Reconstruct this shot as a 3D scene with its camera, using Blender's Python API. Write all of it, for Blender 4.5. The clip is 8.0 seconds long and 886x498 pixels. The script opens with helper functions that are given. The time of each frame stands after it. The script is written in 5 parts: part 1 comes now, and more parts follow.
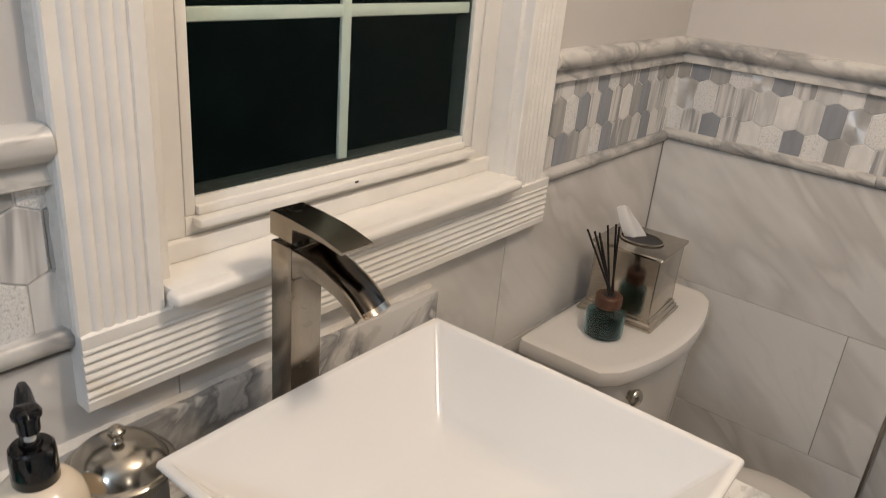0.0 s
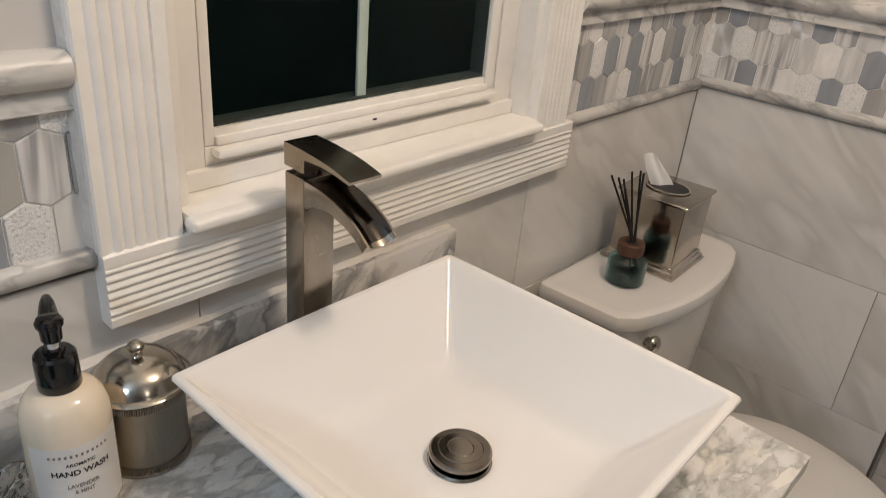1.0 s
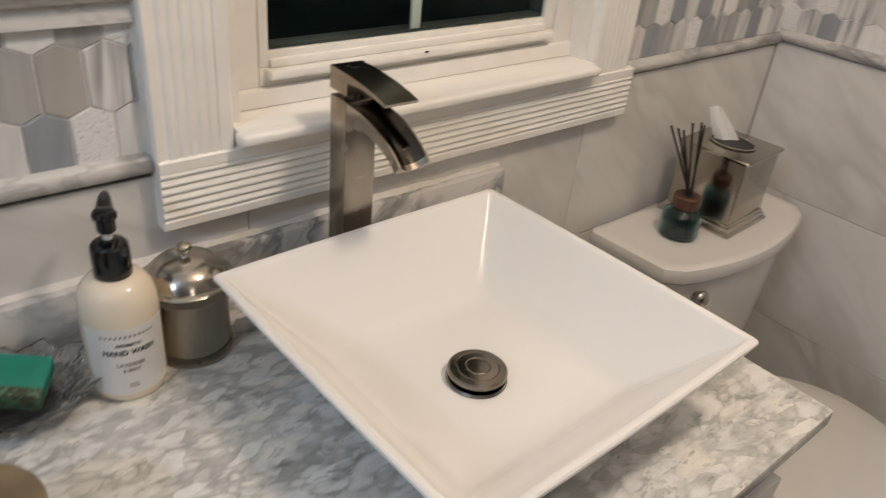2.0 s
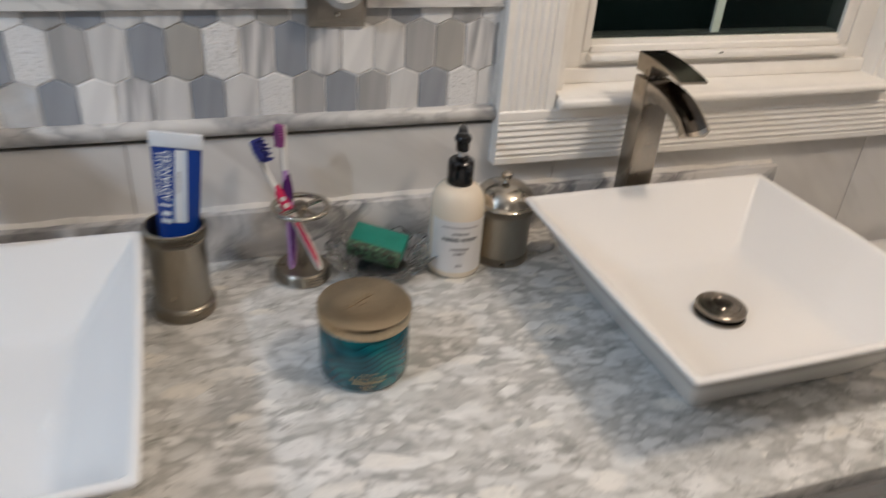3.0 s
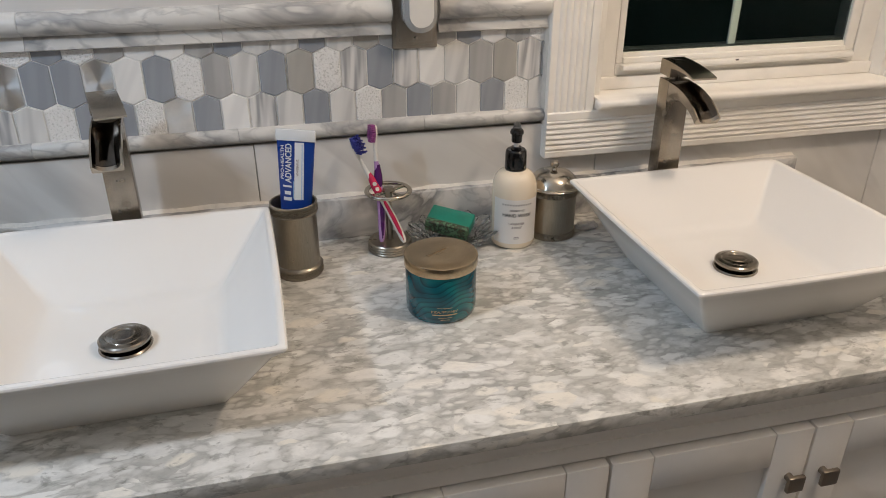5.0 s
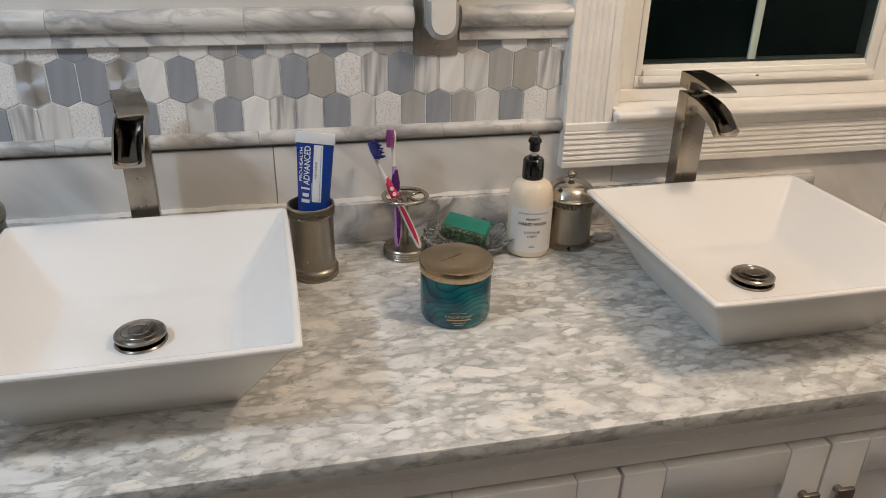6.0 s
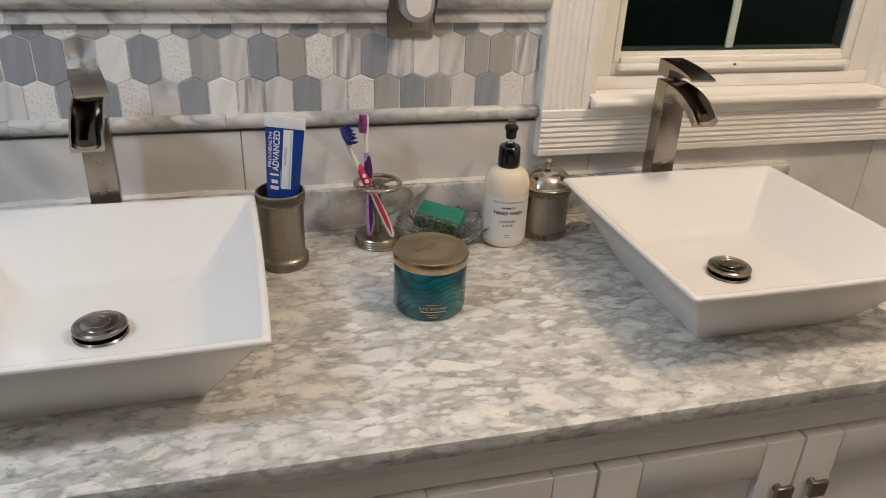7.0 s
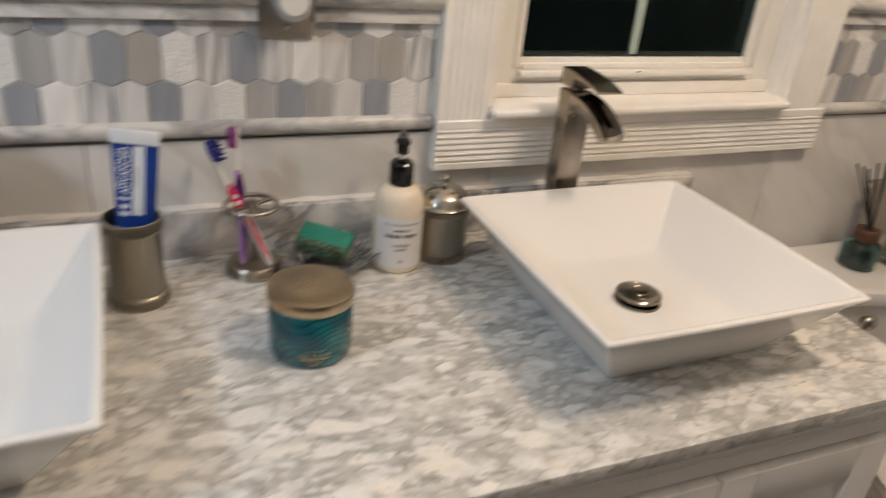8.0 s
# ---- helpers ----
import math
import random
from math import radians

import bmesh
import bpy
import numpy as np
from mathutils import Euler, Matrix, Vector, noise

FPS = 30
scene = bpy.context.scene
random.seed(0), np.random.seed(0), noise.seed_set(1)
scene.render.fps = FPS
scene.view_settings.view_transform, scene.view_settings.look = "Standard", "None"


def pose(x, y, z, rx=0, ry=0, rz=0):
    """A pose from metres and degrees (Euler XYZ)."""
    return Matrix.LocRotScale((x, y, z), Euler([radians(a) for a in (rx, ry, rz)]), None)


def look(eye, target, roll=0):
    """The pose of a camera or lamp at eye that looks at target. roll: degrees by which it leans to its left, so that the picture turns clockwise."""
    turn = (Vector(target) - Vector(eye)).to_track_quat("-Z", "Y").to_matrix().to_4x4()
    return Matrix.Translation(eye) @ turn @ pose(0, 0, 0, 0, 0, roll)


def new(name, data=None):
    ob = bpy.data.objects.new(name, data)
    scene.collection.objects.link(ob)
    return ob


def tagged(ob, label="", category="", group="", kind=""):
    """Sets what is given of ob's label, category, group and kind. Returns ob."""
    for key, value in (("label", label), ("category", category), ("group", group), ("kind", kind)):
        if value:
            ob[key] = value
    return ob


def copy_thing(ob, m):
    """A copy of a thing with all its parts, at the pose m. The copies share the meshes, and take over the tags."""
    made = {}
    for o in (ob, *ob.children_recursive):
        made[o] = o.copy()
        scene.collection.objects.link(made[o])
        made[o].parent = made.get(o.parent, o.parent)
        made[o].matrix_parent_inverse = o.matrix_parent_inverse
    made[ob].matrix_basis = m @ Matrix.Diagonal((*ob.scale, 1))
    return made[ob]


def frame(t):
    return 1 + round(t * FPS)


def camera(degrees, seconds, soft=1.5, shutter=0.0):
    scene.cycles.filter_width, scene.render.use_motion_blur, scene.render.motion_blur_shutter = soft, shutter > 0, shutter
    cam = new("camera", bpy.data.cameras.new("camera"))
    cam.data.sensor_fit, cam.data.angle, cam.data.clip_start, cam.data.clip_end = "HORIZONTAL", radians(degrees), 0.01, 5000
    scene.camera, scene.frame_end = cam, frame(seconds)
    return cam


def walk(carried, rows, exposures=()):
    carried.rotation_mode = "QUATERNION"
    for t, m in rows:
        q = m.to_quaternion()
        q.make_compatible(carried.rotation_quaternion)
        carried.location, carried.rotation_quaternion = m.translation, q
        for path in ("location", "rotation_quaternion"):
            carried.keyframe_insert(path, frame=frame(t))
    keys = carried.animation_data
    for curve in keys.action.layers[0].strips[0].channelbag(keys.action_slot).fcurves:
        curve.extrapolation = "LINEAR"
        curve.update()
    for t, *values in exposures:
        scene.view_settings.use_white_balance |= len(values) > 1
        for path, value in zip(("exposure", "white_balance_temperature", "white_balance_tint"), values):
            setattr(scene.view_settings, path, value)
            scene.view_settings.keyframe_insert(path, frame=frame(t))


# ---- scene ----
# the camera and its way
cam = camera(61.6, 8.0, soft=0.4, shutter=0.5)
PATH = [
    (0, (0.029, -0.631, 1.407), (1.494, 0.485, 0.627), 5.3),
    (0.5, (0.029, -0.651, 1.4), (1.441, 0.484, 0.552), 5.5),
    (1, (0.035, -0.675, 1.398), (1.392, 0.485, 0.497), 5.4),
    (2.3, (0.046, -0.787, 1.386), (1.066, 0.577, 0.337), 6.9),
    (2.5, (0.003, -0.829, 1.397), (0.868, 0.662, 0.383), 7.2),
    (2.8, (-0.065, -0.912, 1.391), (0.597, 0.706, 0.418), 5.5),
    (3, (-0.115, -0.95, 1.406), (0.479, 0.666, 0.389), 4.2),
    (3.2, (-0.152, -1.005, 1.416), (0.372, 0.614, 0.365), 2.6),
    (3.5, (-0.173, -1.075, 1.436), (0.271, 0.547, 0.353), 1.1),
    (4, (-0.18, -1.136, 1.429), (0.267, 0.517, 0.395), 1.2),
    (4.5, (-0.179, -1.189, 1.42), (0.255, 0.513, 0.464), -0.2),
    (6, (-0.189, -1.208, 1.399), (0.212, 0.55, 0.535), 1.1),
    (6.5, (-0.188, -1.199, 1.398), (0.224, 0.551, 0.521), 1.5),
    (7, (-0.188, -1.178, 1.393), (0.288, 0.543, 0.494), 2.6),
    (7.5, (-0.188, -1.149, 1.389), (0.323, 0.549, 0.463), 4.4),
    (7.8, (-0.164, -1.098, 1.388), (0.439, 0.569, 0.46), 5.2),
    (8, (-0.132, -1.051, 1.39), (0.593, 0.574, 0.479), 5.7),
]
EXPOSURES = [(0.0, -0.02, 6500, 10), (1.0, -0.03, 6480, 10), (2.5, -0.06, 6420, 10), (3.1, -0.06, 6240, 10), (3.5, -0.04, 6310, 10), (4.0, -0.03, 6500, 10), (4.5, 0.0, 6560, 10), (6.0, 0.01, 6700, 10), (7.0, 0.01, 6850, 11), (8.0, 0.01, 6850, 11)]
walk(cam, [(t, look(eye, target, roll)) for t, eye, target, roll in PATH], EXPOSURES)

# ---- light ----
world = bpy.data.worlds.new("night")
scene.world = world
world.use_nodes = True
world.node_tree.nodes["Background"].inputs[0].default_value = (0.004, 0.006, 0.006, 1)
world.node_tree.nodes["Background"].inputs[1].default_value = 0.3


def bulb(name, place, radius, watts, colour):
    data = bpy.data.lights.new(name, "POINT")
    data.shadow_soft_size, data.energy, data.color = radius, watts, colour
    ob = new(name, data)
    ob.location = place
    return ob


bulb("ceiling_lamp", (0.72, -0.74, 2.08), 0.075, 23.0, (1.0, 0.81, 0.63))
bulb("sconce_lamp", (-1.00, -0.72, 1.86), 0.045, 19.2, (0.64, 0.80, 1.0))
# added fill from the front, no lamp of the room; lifts doors and walls
bulb("entry_lamp", (-0.10, -2.40, 2.10), 0.12, 5.2, (1.0, 0.90, 0.78))


# ---- materials ----
def mat(name):
    m = bpy.data.materials.new(name)
    m.use_nodes = True
    nt = m.node_tree
    return m, nt, nt.nodes["Principled BSDF"]


def coords(nt, scale=(1, 1, 1), rot=(0, 0, 0), vary=0.0):
    """Object coordinates, turned and stretched, shifted at random from piece to piece."""
    tc = nt.nodes.new("ShaderNodeTexCoord")
    mp = nt.nodes.new("ShaderNodeMapping")
    mp.inputs["Scale"].default_value = scale
    mp.inputs["Rotation"].default_value = [radians(a) for a in rot]
    nt.links.new(tc.outputs["Object"], mp.inputs["Vector"])
    if vary:
        oi = nt.nodes.new("ShaderNodeObjectInfo")
        mu = nt.nodes.new("ShaderNodeMath")
        mu.operation = "MULTIPLY"
        mu.inputs[1].default_value = vary
        nt.links.new(oi.outputs["Random"], mu.inputs[0])
        cb = nt.nodes.new("ShaderNodeCombineXYZ")
        for k in range(3):
            nt.links.new(mu.outputs[0], cb.inputs[k])
        nt.links.new(cb.outputs[0], mp.inputs["Location"])
    return mp.outputs[0]


def noise_tex(nt, vec, scale, detail=4.0, rough=0.55, distort=0.0):
    n = nt.nodes.new("ShaderNodeTexNoise")
    n.inputs["Scale"].default_value = scale
    n.inputs["Detail"].default_value = detail
    n.inputs["Roughness"].default_value = rough
    n.inputs["Distortion"].default_value = distort
    nt.links.new(vec, n.inputs["Vector"])
    return n


def ramp(nt, fac, stops):
    r = nt.nodes.new("ShaderNodeValToRGB")
    e = r.color_ramp.elements
    while len(e) < len(stops):
        e.new(0.5)
    for el, (p, c) in zip(e, stops):
        el.position = p
        el.color = (*c, 1) if len(c) == 3 else c
    nt.links.new(fac, r.inputs[0])
    return r.outputs[0]


def mix(nt, fac, a, b, how="MIX"):
    m = nt.nodes.new("ShaderNodeMix")
    m.data_type, m.blend_type = "RGBA", how
    for sock, v in ((m.inputs[0], fac), (m.inputs[6], a), (m.inputs[7], b)):
        if isinstance(v, (int, float)):
            sock.default_value = v
        elif isinstance(v, tuple):
            sock.default_value = (*v, 1)
        else:
            nt.links.new(v, sock)
    return m.outputs[2]


def bump(nt, bsdf, height, strength, dist=0.001):
    b = nt.nodes.new("ShaderNodeBump")
    b.inputs["Strength"].default_value = strength
    b.inputs["Distance"].default_value = dist
    nt.links.new(height, b.inputs["Height"])
    nt.links.new(b.outputs[0], bsdf.inputs["Normal"])


def grey(v, warm=0.0):
    return (v * (1 + warm), v, v * (1 - warm))


def plain(name, colour, rough=0.5, metal=0.0, var=0.06, scale=30.0, relief=0.0, coat=0.0):
    """A painted, glazed or moulded surface with slight unevenness in tone and gloss."""
    m, nt, b = mat(name)
    v = coords(nt, vary=7.0)
    n = noise_tex(nt, v, scale)
    lo = tuple(c * (1 - var) for c in colour)
    hi = tuple(min(1, c * (1 + var)) for c in colour)
    nt.links.new(ramp(nt, n.outputs[0], [(0.3, lo), (0.7, hi)]), b.inputs["Base Color"])
    nt.links.new(ramp(nt, noise_tex(nt, v, scale * 0.3).outputs[0], [(0.3, grey(rough * 0.85)), (0.7, grey(min(1, rough * 1.15)))]), b.inputs["Roughness"])
    b.inputs["Metallic"].default_value = metal
    b.inputs["Coat Weight"].default_value = coat
    if relief:
        bump(nt, b, noise_tex(nt, v, scale * 6).outputs[0], relief)
    return m


def brushed(name, colour, rough, along=(6, 6, 90), metal=1.0, stain=0.12):
    m, nt, b = mat(name)
    v = coords(nt, along, vary=3.0)
    n = noise_tex(nt, v, 12, 5, 0.7)
    cloud = noise_tex(nt, coords(nt), 28, 3)
    base = ramp(nt, n.outputs[0], [(0.3, tuple(c * 0.86 for c in colour)), (0.7, tuple(min(1, c * 1.1) for c in colour))])
    nt.links.new(mix(nt, ramp(nt, cloud.outputs[0], [(0.35, grey(0.0)), (0.75, grey(stain))]), base, tuple(c * 0.62 for c in colour)), b.inputs["Base Color"])
    nt.links.new(ramp(nt, cloud.outputs[0], [(0.3, grey(rough * 0.88)), (0.7, grey(rough * 1.14))]), b.inputs["Roughness"])
    b.inputs["Metallic"].default_value = metal
    bump(nt, b, n.outputs[0], 0.06, 0.0004)
    return m


def counter_marble():
    """White and cream flakes in a smudged grey network, drawn out along the counter."""
    m, nt, b = mat("counter_marble")
    base = coords(nt, (0.54, 1.0, 1.0), (0, 0, 6))

    def warped(vec, scale, size, detail):
        w = noise_tex(nt, vec, scale, detail, 0.6)
        ma = nt.nodes.new("ShaderNodeVectorMath")
        ma.operation = "MULTIPLY_ADD"
        nt.links.new(w.outputs["Color"], ma.inputs[0])
        ma.inputs[1].default_value = (size, size, size)
        nt.links.new(vec, ma.inputs[2])
        return ma.outputs[0]

    v = warped(warped(base, 14, 0.030, 2), 60, 0.0080, 2)

    def cells(scale, feature):
        vo = nt.nodes.new("ShaderNodeTexVoronoi")
        vo.feature = feature
        vo.inputs["Scale"].default_value = scale
        nt.links.new(v, vo.inputs["Vector"])
        return vo

    def sum_of(a, b_):
        ad = nt.nodes.new("ShaderNodeMath")
        ad.operation = "ADD"
        nt.links.new(a, ad.inputs[0])
        nt.links.new(b_, ad.inputs[1])
        return ad.outputs[0]

    def scaled(a, by, shift=0.0):
        ma = nt.nodes.new("ShaderNodeMath")
        ma.operation = "MULTIPLY_ADD"
        nt.links.new(a, ma.inputs[0])
        ma.inputs[1].default_value, ma.inputs[2].default_value = by, shift
        return ma.outputs[0]

    ragged = noise_tex(nt, base, 70, 4, 0.6)
    coarse = noise_tex(nt, base, 24, 3, 0.5)

    def pebbles(scale, size, soft, chosen):
        """Rounded flakes of uneven size that melt into the ground at their edges; a mask and a tone."""
        vo = cells(scale, "F1")
        sp = nt.nodes.new("ShaderNodeSeparateColor")
        nt.links.new(vo.outputs["Color"], sp.inputs[0])
        d = sum_of(vo.outputs["Distance"], scaled(sp.outputs[2], 0.26, -0.13))
        d = sum_of(d, scaled(ragged.outputs[0], 0.50, -0.25))
        d = sum_of(d, scaled(coarse.outputs[0], 0.45, -0.22))
        mask = ramp(nt, d, [(size - soft, grey(1.0)), (size, grey(0.62)), (size + soft, grey(0.0))])
        pick = ramp(nt, sp.outputs[1], [(chosen - 0.02, grey(0.0)), (chosen + 0.02, grey(1.0))])
        return mix(nt, 1.0, mask, pick, "MULTIPLY"), sp.outputs[0]

    cloud = noise_tex(nt, base, 9, 4, 0.6)
    ground = ramp(nt, cloud.outputs[0], [(0.34, (0.64, 0.635, 0.60)), (0.50, (0.53, 0.525, 0.495)), (0.66, (0.40, 0.40, 0.38))])
    speck = noise_tex(nt, v, 95, 5, 0.65)
    ground = mix(nt, ramp(nt, speck.outputs[0], [(0.42, grey(0.0)), (0.66, grey(0.55))]), ground, (0.30, 0.295, 0.28))
    pale = noise_tex(nt, v, 60, 4, 0.6)
    ground = mix(nt, ramp(nt, pale.outputs[0], [(0.50, grey(0.0)), (0.66, grey(0.7))]), ground, (0.72, 0.715, 0.68))
    mask, tone = pebbles(110, 0.46, 0.18, 0.28)
    col = mix(nt, mask, ground, ramp(nt, tone, [(0.0, (0.56, 0.56, 0.53)), (0.5, (0.72, 0.715, 0.69)), (1.0, (0.80, 0.785, 0.74))]))
    mask, tone = pebbles(62, 0.47, 0.14, 0.42)
    col = mix(nt, mask, col, ramp(nt, tone, [(0.0, (0.66, 0.66, 0.63)), (0.4, (0.80, 0.80, 0.775)), (0.8, (0.87, 0.865, 0.835)), (1.0, (0.82, 0.785, 0.70))]))
    mask, tone = pebbles(34, 0.45, 0.10, 0.53)
    col = mix(nt, mask, col, ramp(nt, tone, [(0.0, (0.77, 0.765, 0.74)), (0.6, (0.87, 0.86, 0.83)), (1.0, (0.86, 0.82, 0.735))]))
    haze = noise_tex(nt, v, 48, 6, 0.72)
    col = mix(nt, ramp(nt, haze.outputs[0], [(0.48, grey(0.0)), (0.72, grey(0.42))]), col, (0.44, 0.44, 0.42))
    milk = noise_tex(nt, v, 33, 6, 0.70)
    col = mix(nt, ramp(nt, milk.outputs[0], [(0.52, grey(0.0)), (0.70, grey(0.40))]), col, (0.82, 0.81, 0.78))
    smudge = noise_tex(nt, v, 21, 5, 0.68)
    col = mix(nt, ramp(nt, smudge.outputs[0], [(0.52, grey(0.0)), (0.72, grey(0.60))]), col, (0.38, 0.38, 0.36))
    blot = noise_tex(nt, base, 40, 5, 0.65, 0.5)
    col = mix(nt, ramp(nt, blot.outputs[0], [(0.58, grey(0.0)), (0.66, grey(0.55))]), col, (0.20, 0.20, 0.18))
    fleck = noise_tex(nt, v, 120, 3, 0.55)
    col = mix(nt, ramp(nt, fleck.outputs[0], [(0.62, grey(0.0)), (0.72, grey(0.50))]), col, (0.25, 0.245, 0.22))
    nt.links.new(col, b.inputs["Base Color"])
    nt.links.new(ramp(nt, smudge.outputs[0], [(0.3, grey(0.10)), (0.7, grey(0.17))]), b.inputs["Roughness"])
    return m


def vein_marble(name, light, dark, turn, squash, scale, amount, rough=0.2, vary=5.0, thin_amount=0.5, fine=4.0, wander=0.35, banded=False):
    """Polished marble with soft veins that run one way: along the axis that squash leaves at 1, after the turn."""
    m, nt, b = mat(name)
    v = coords(nt, (1, 1, 1), (0, 0, 0), vary)
    mp = nt.nodes.new("ShaderNodeMapping")
    mp.vector_type = "TEXTURE"
    mp.inputs["Rotation"].default_value = [radians(a) for a in turn]
    mp.inputs["Scale"].default_value = squash
    nt.links.new(v, mp.inputs["Vector"])
    n = noise_tex(nt, mp.outputs[0], scale, fine, 0.5, wander)
    n2 = noise_tex(nt, mp.outputs[0], scale * 1.3, fine, 0.5, wander * 1.4)
    soft = ramp(nt, n.outputs[0], [(0.44, grey(0.0)), (0.57, grey(amount)), (0.61, grey(amount * 0.15)), (0.75, grey(amount * 0.5))])
    if banded:
        soft = ramp(nt, n.outputs[0], [(0.36, grey(0.0)), (0.50, grey(amount * 0.45)), (0.62, grey(amount))])
    thin = ramp(nt, n2.outputs[0], [(0.47, grey(0.0)), (0.50, grey(amount * thin_amount)), (0.53, grey(0.0))])
    col = mix(nt, soft, light, dark)
    col = mix(nt, thin, col, tuple(c * 0.8 for c in dark))
    nt.links.new(col, b.inputs["Base Color"])
    nt.links.new(ramp(nt, n.outputs[0], [(0.3, grey(rough * 0.85)), (0.7, grey(rough * 1.15))]), b.inputs["Roughness"])
    return m


def textured_stone():
    m, nt, b = mat("etched_stone")
    v = coords(nt, vary=5.0)
    n = noise_tex(nt, v, 300, 3, 0.6)
    nt.links.new(ramp(nt, n.outputs[0], [(0.34, (0.66, 0.65, 0.63)), (0.44, (0.88, 0.87, 0.85)), (0.7, (0.94, 0.93, 0.92))]), b.inputs["Base Color"])
    b.inputs["Roughness"].default_value = 0.75
    bump(nt, b, n.outputs[0], 0.9, 0.0030)
    return m


def spun_steel(name, axis):
    """Steel brushed in rings, which glints in two fans."""
    m, nt, b = mat(name)
    v = coords(nt, vary=3.0)
    nt.links.new(ramp(nt, noise_tex(nt, v, 60, 4).outputs[0], [(0.3, (0.88, 0.88, 0.88)), (0.7, (0.98, 0.98, 0.98))]), b.inputs["Base Color"])
    b.inputs["Metallic"].default_value = 1.0
    b.inputs["Roughness"].default_value = 0.42
    b.inputs["Anisotropic"].default_value = 0.7
    tg = nt.nodes.new("ShaderNodeTangent")
    tg.direction_type, tg.axis = "RADIAL", axis
    nt.links.new(tg.outputs[0], b.inputs["Tangent"])
    return m


def glass(name, colour, rough=0.02, ior=1.45, clear=1.0):
    m, nt, b = mat(name)
    b.inputs["Base Color"].default_value = (*colour, 1)
    b.inputs["Roughness"].default_value = rough
    b.inputs["IOR"].default_value = ior
    b.inputs["Transmission Weight"].default_value = clear
    return m


def agate_teal():
    m, nt, b = mat("agate_teal_glass")
    v = coords(nt)
    sp = nt.nodes.new("ShaderNodeSeparateXYZ")
    nt.links.new(v, sp.inputs[0])
    flow = noise_tex(nt, v, 12, 1.2, 0.4)
    fine = noise_tex(nt, v, 60, 2, 0.5)

    def madd(a, by, c):
        ma = nt.nodes.new("ShaderNodeMath")
        ma.operation = "MULTIPLY_ADD"
        nt.links.new(a, ma.inputs[0])
        ma.inputs[1].default_value = by
        nt.links.new(c, ma.inputs[2])
        return ma.outputs[0]

    level = nt.nodes.new("ShaderNodeMath")
    level.operation = "MULTIPLY"
    level.inputs[1].default_value = -62.0
    nt.links.new(sp.outputs[2], level.inputs[0])
    bands = madd(flow.outputs[0], 13.0, madd(fine.outputs[0], 0.35, level.outputs[0]))
    fr = nt.nodes.new("ShaderNodeMath")
    fr.operation = "FRACT"
    nt.links.new(bands, fr.inputs[0])
    wide = noise_tex(nt, v, 26, 1.0)
    body = ramp(nt, wide.outputs[0], [(0.36, (0.003, 0.070, 0.098)), (0.52, (0.005, 0.125, 0.160)), (0.68, (0.010, 0.190, 0.205))])
    line = ramp(nt, fr.outputs[0], [(0.0, grey(0.80)), (0.06, grey(0.80)), (0.13, grey(0.0)), (0.26, grey(0.0)), (0.30, grey(0.45)), (0.34, grey(0.0)), (0.62, grey(0.05)), (1.0, grey(0.65))])
    nt.links.new(mix(nt, line, body, (0.002, 0.026, 0.038)), b.inputs["Base Color"])
    b.inputs["Roughness"].default_value = 0.12
    b.inputs["Coat Weight"].default_value = 0.6
    b.inputs["Coat Roughness"].default_value = 0.04
    return m


def soap_material():
    m, nt, b = mat("green_soap")
    v = coords(nt)
    n = noise_tex(nt, v, 190, 3, 0.6)
    tc = nt.nodes.new("ShaderNodeSeparateXYZ")
    nt.links.new(v, tc.inputs[0])
    flecks = ramp(nt, n.outputs[0], [(0.44, (0.10, 0.19, 0.10)), (0.53, (0.012, 0.018, 0.010)), (0.7, (0.10, 0.08, 0.04))])
    clear = ramp(nt, noise_tex(nt, v, 30).outputs[0], [(0.3, (0.008, 0.19, 0.14)), (0.7, (0.014, 0.26, 0.19))])
    lay_in = nt.nodes.new("ShaderNodeMath")
    lay_in.operation = "MULTIPLY_ADD"
    lay_in.inputs[1].default_value = 40.0
    lay_in.inputs[2].default_value = 0.62
    nt.links.new(tc.outputs[1], lay_in.inputs[0])
    lay = ramp(nt, lay_in.outputs[0], [(0.0, grey(1.0)), (0.12, grey(0.0))])
    nt.links.new(mix(nt, lay, clear, flecks), b.inputs["Base Color"])
    b.inputs["Roughness"].default_value = 0.3
    b.inputs["Subsurface Weight"].default_value = 0.25
    b.inputs["Subsurface Radius"].default_value = (0.004, 0.012, 0.009)
    bump(nt, b, n.outputs[0], 0.2)
    return m


WALL_PAINT = plain("wall_paint", (0.66, 0.635, 0.61), 0.6, var=0.03, scale=4, relief=0.25)
# for the unseen walls; set dark to hold back bounced light and reflections
FAR_PAINT = plain("dark_far_paint", (0.21, 0.20, 0.19), 0.6, var=0.03, scale=4, relief=0.25)
CEILING = plain("ceiling_paint", (0.74, 0.73, 0.71), 0.7, var=0.03, scale=4)
TRIM_PAINT = plain("trim_paint", (0.91, 0.885, 0.84), 0.42, var=0.035, scale=22, relief=0.22)
VINYL = plain("window_vinyl", (0.89, 0.865, 0.815), 0.35, var=0.03, scale=20)
PALE_GROUT = plain("pale_grout", (0.84, 0.83, 0.81), 0.85, var=0.10, scale=80, relief=0.3)
GROUT = plain("grout", (0.42, 0.40, 0.375), 0.85, var=0.10, scale=80, relief=0.3)
MARBLE_TOP = counter_marble()
WALL_TILE = vein_marble("wall_tile_marble", (0.83, 0.81, 0.78), (0.55, 0.525, 0.495), (0, 42, 0), (1, 1, 0.26), 1.7, 0.50, 0.15, thin_amount=0.12, fine=3.0, wander=0.4)
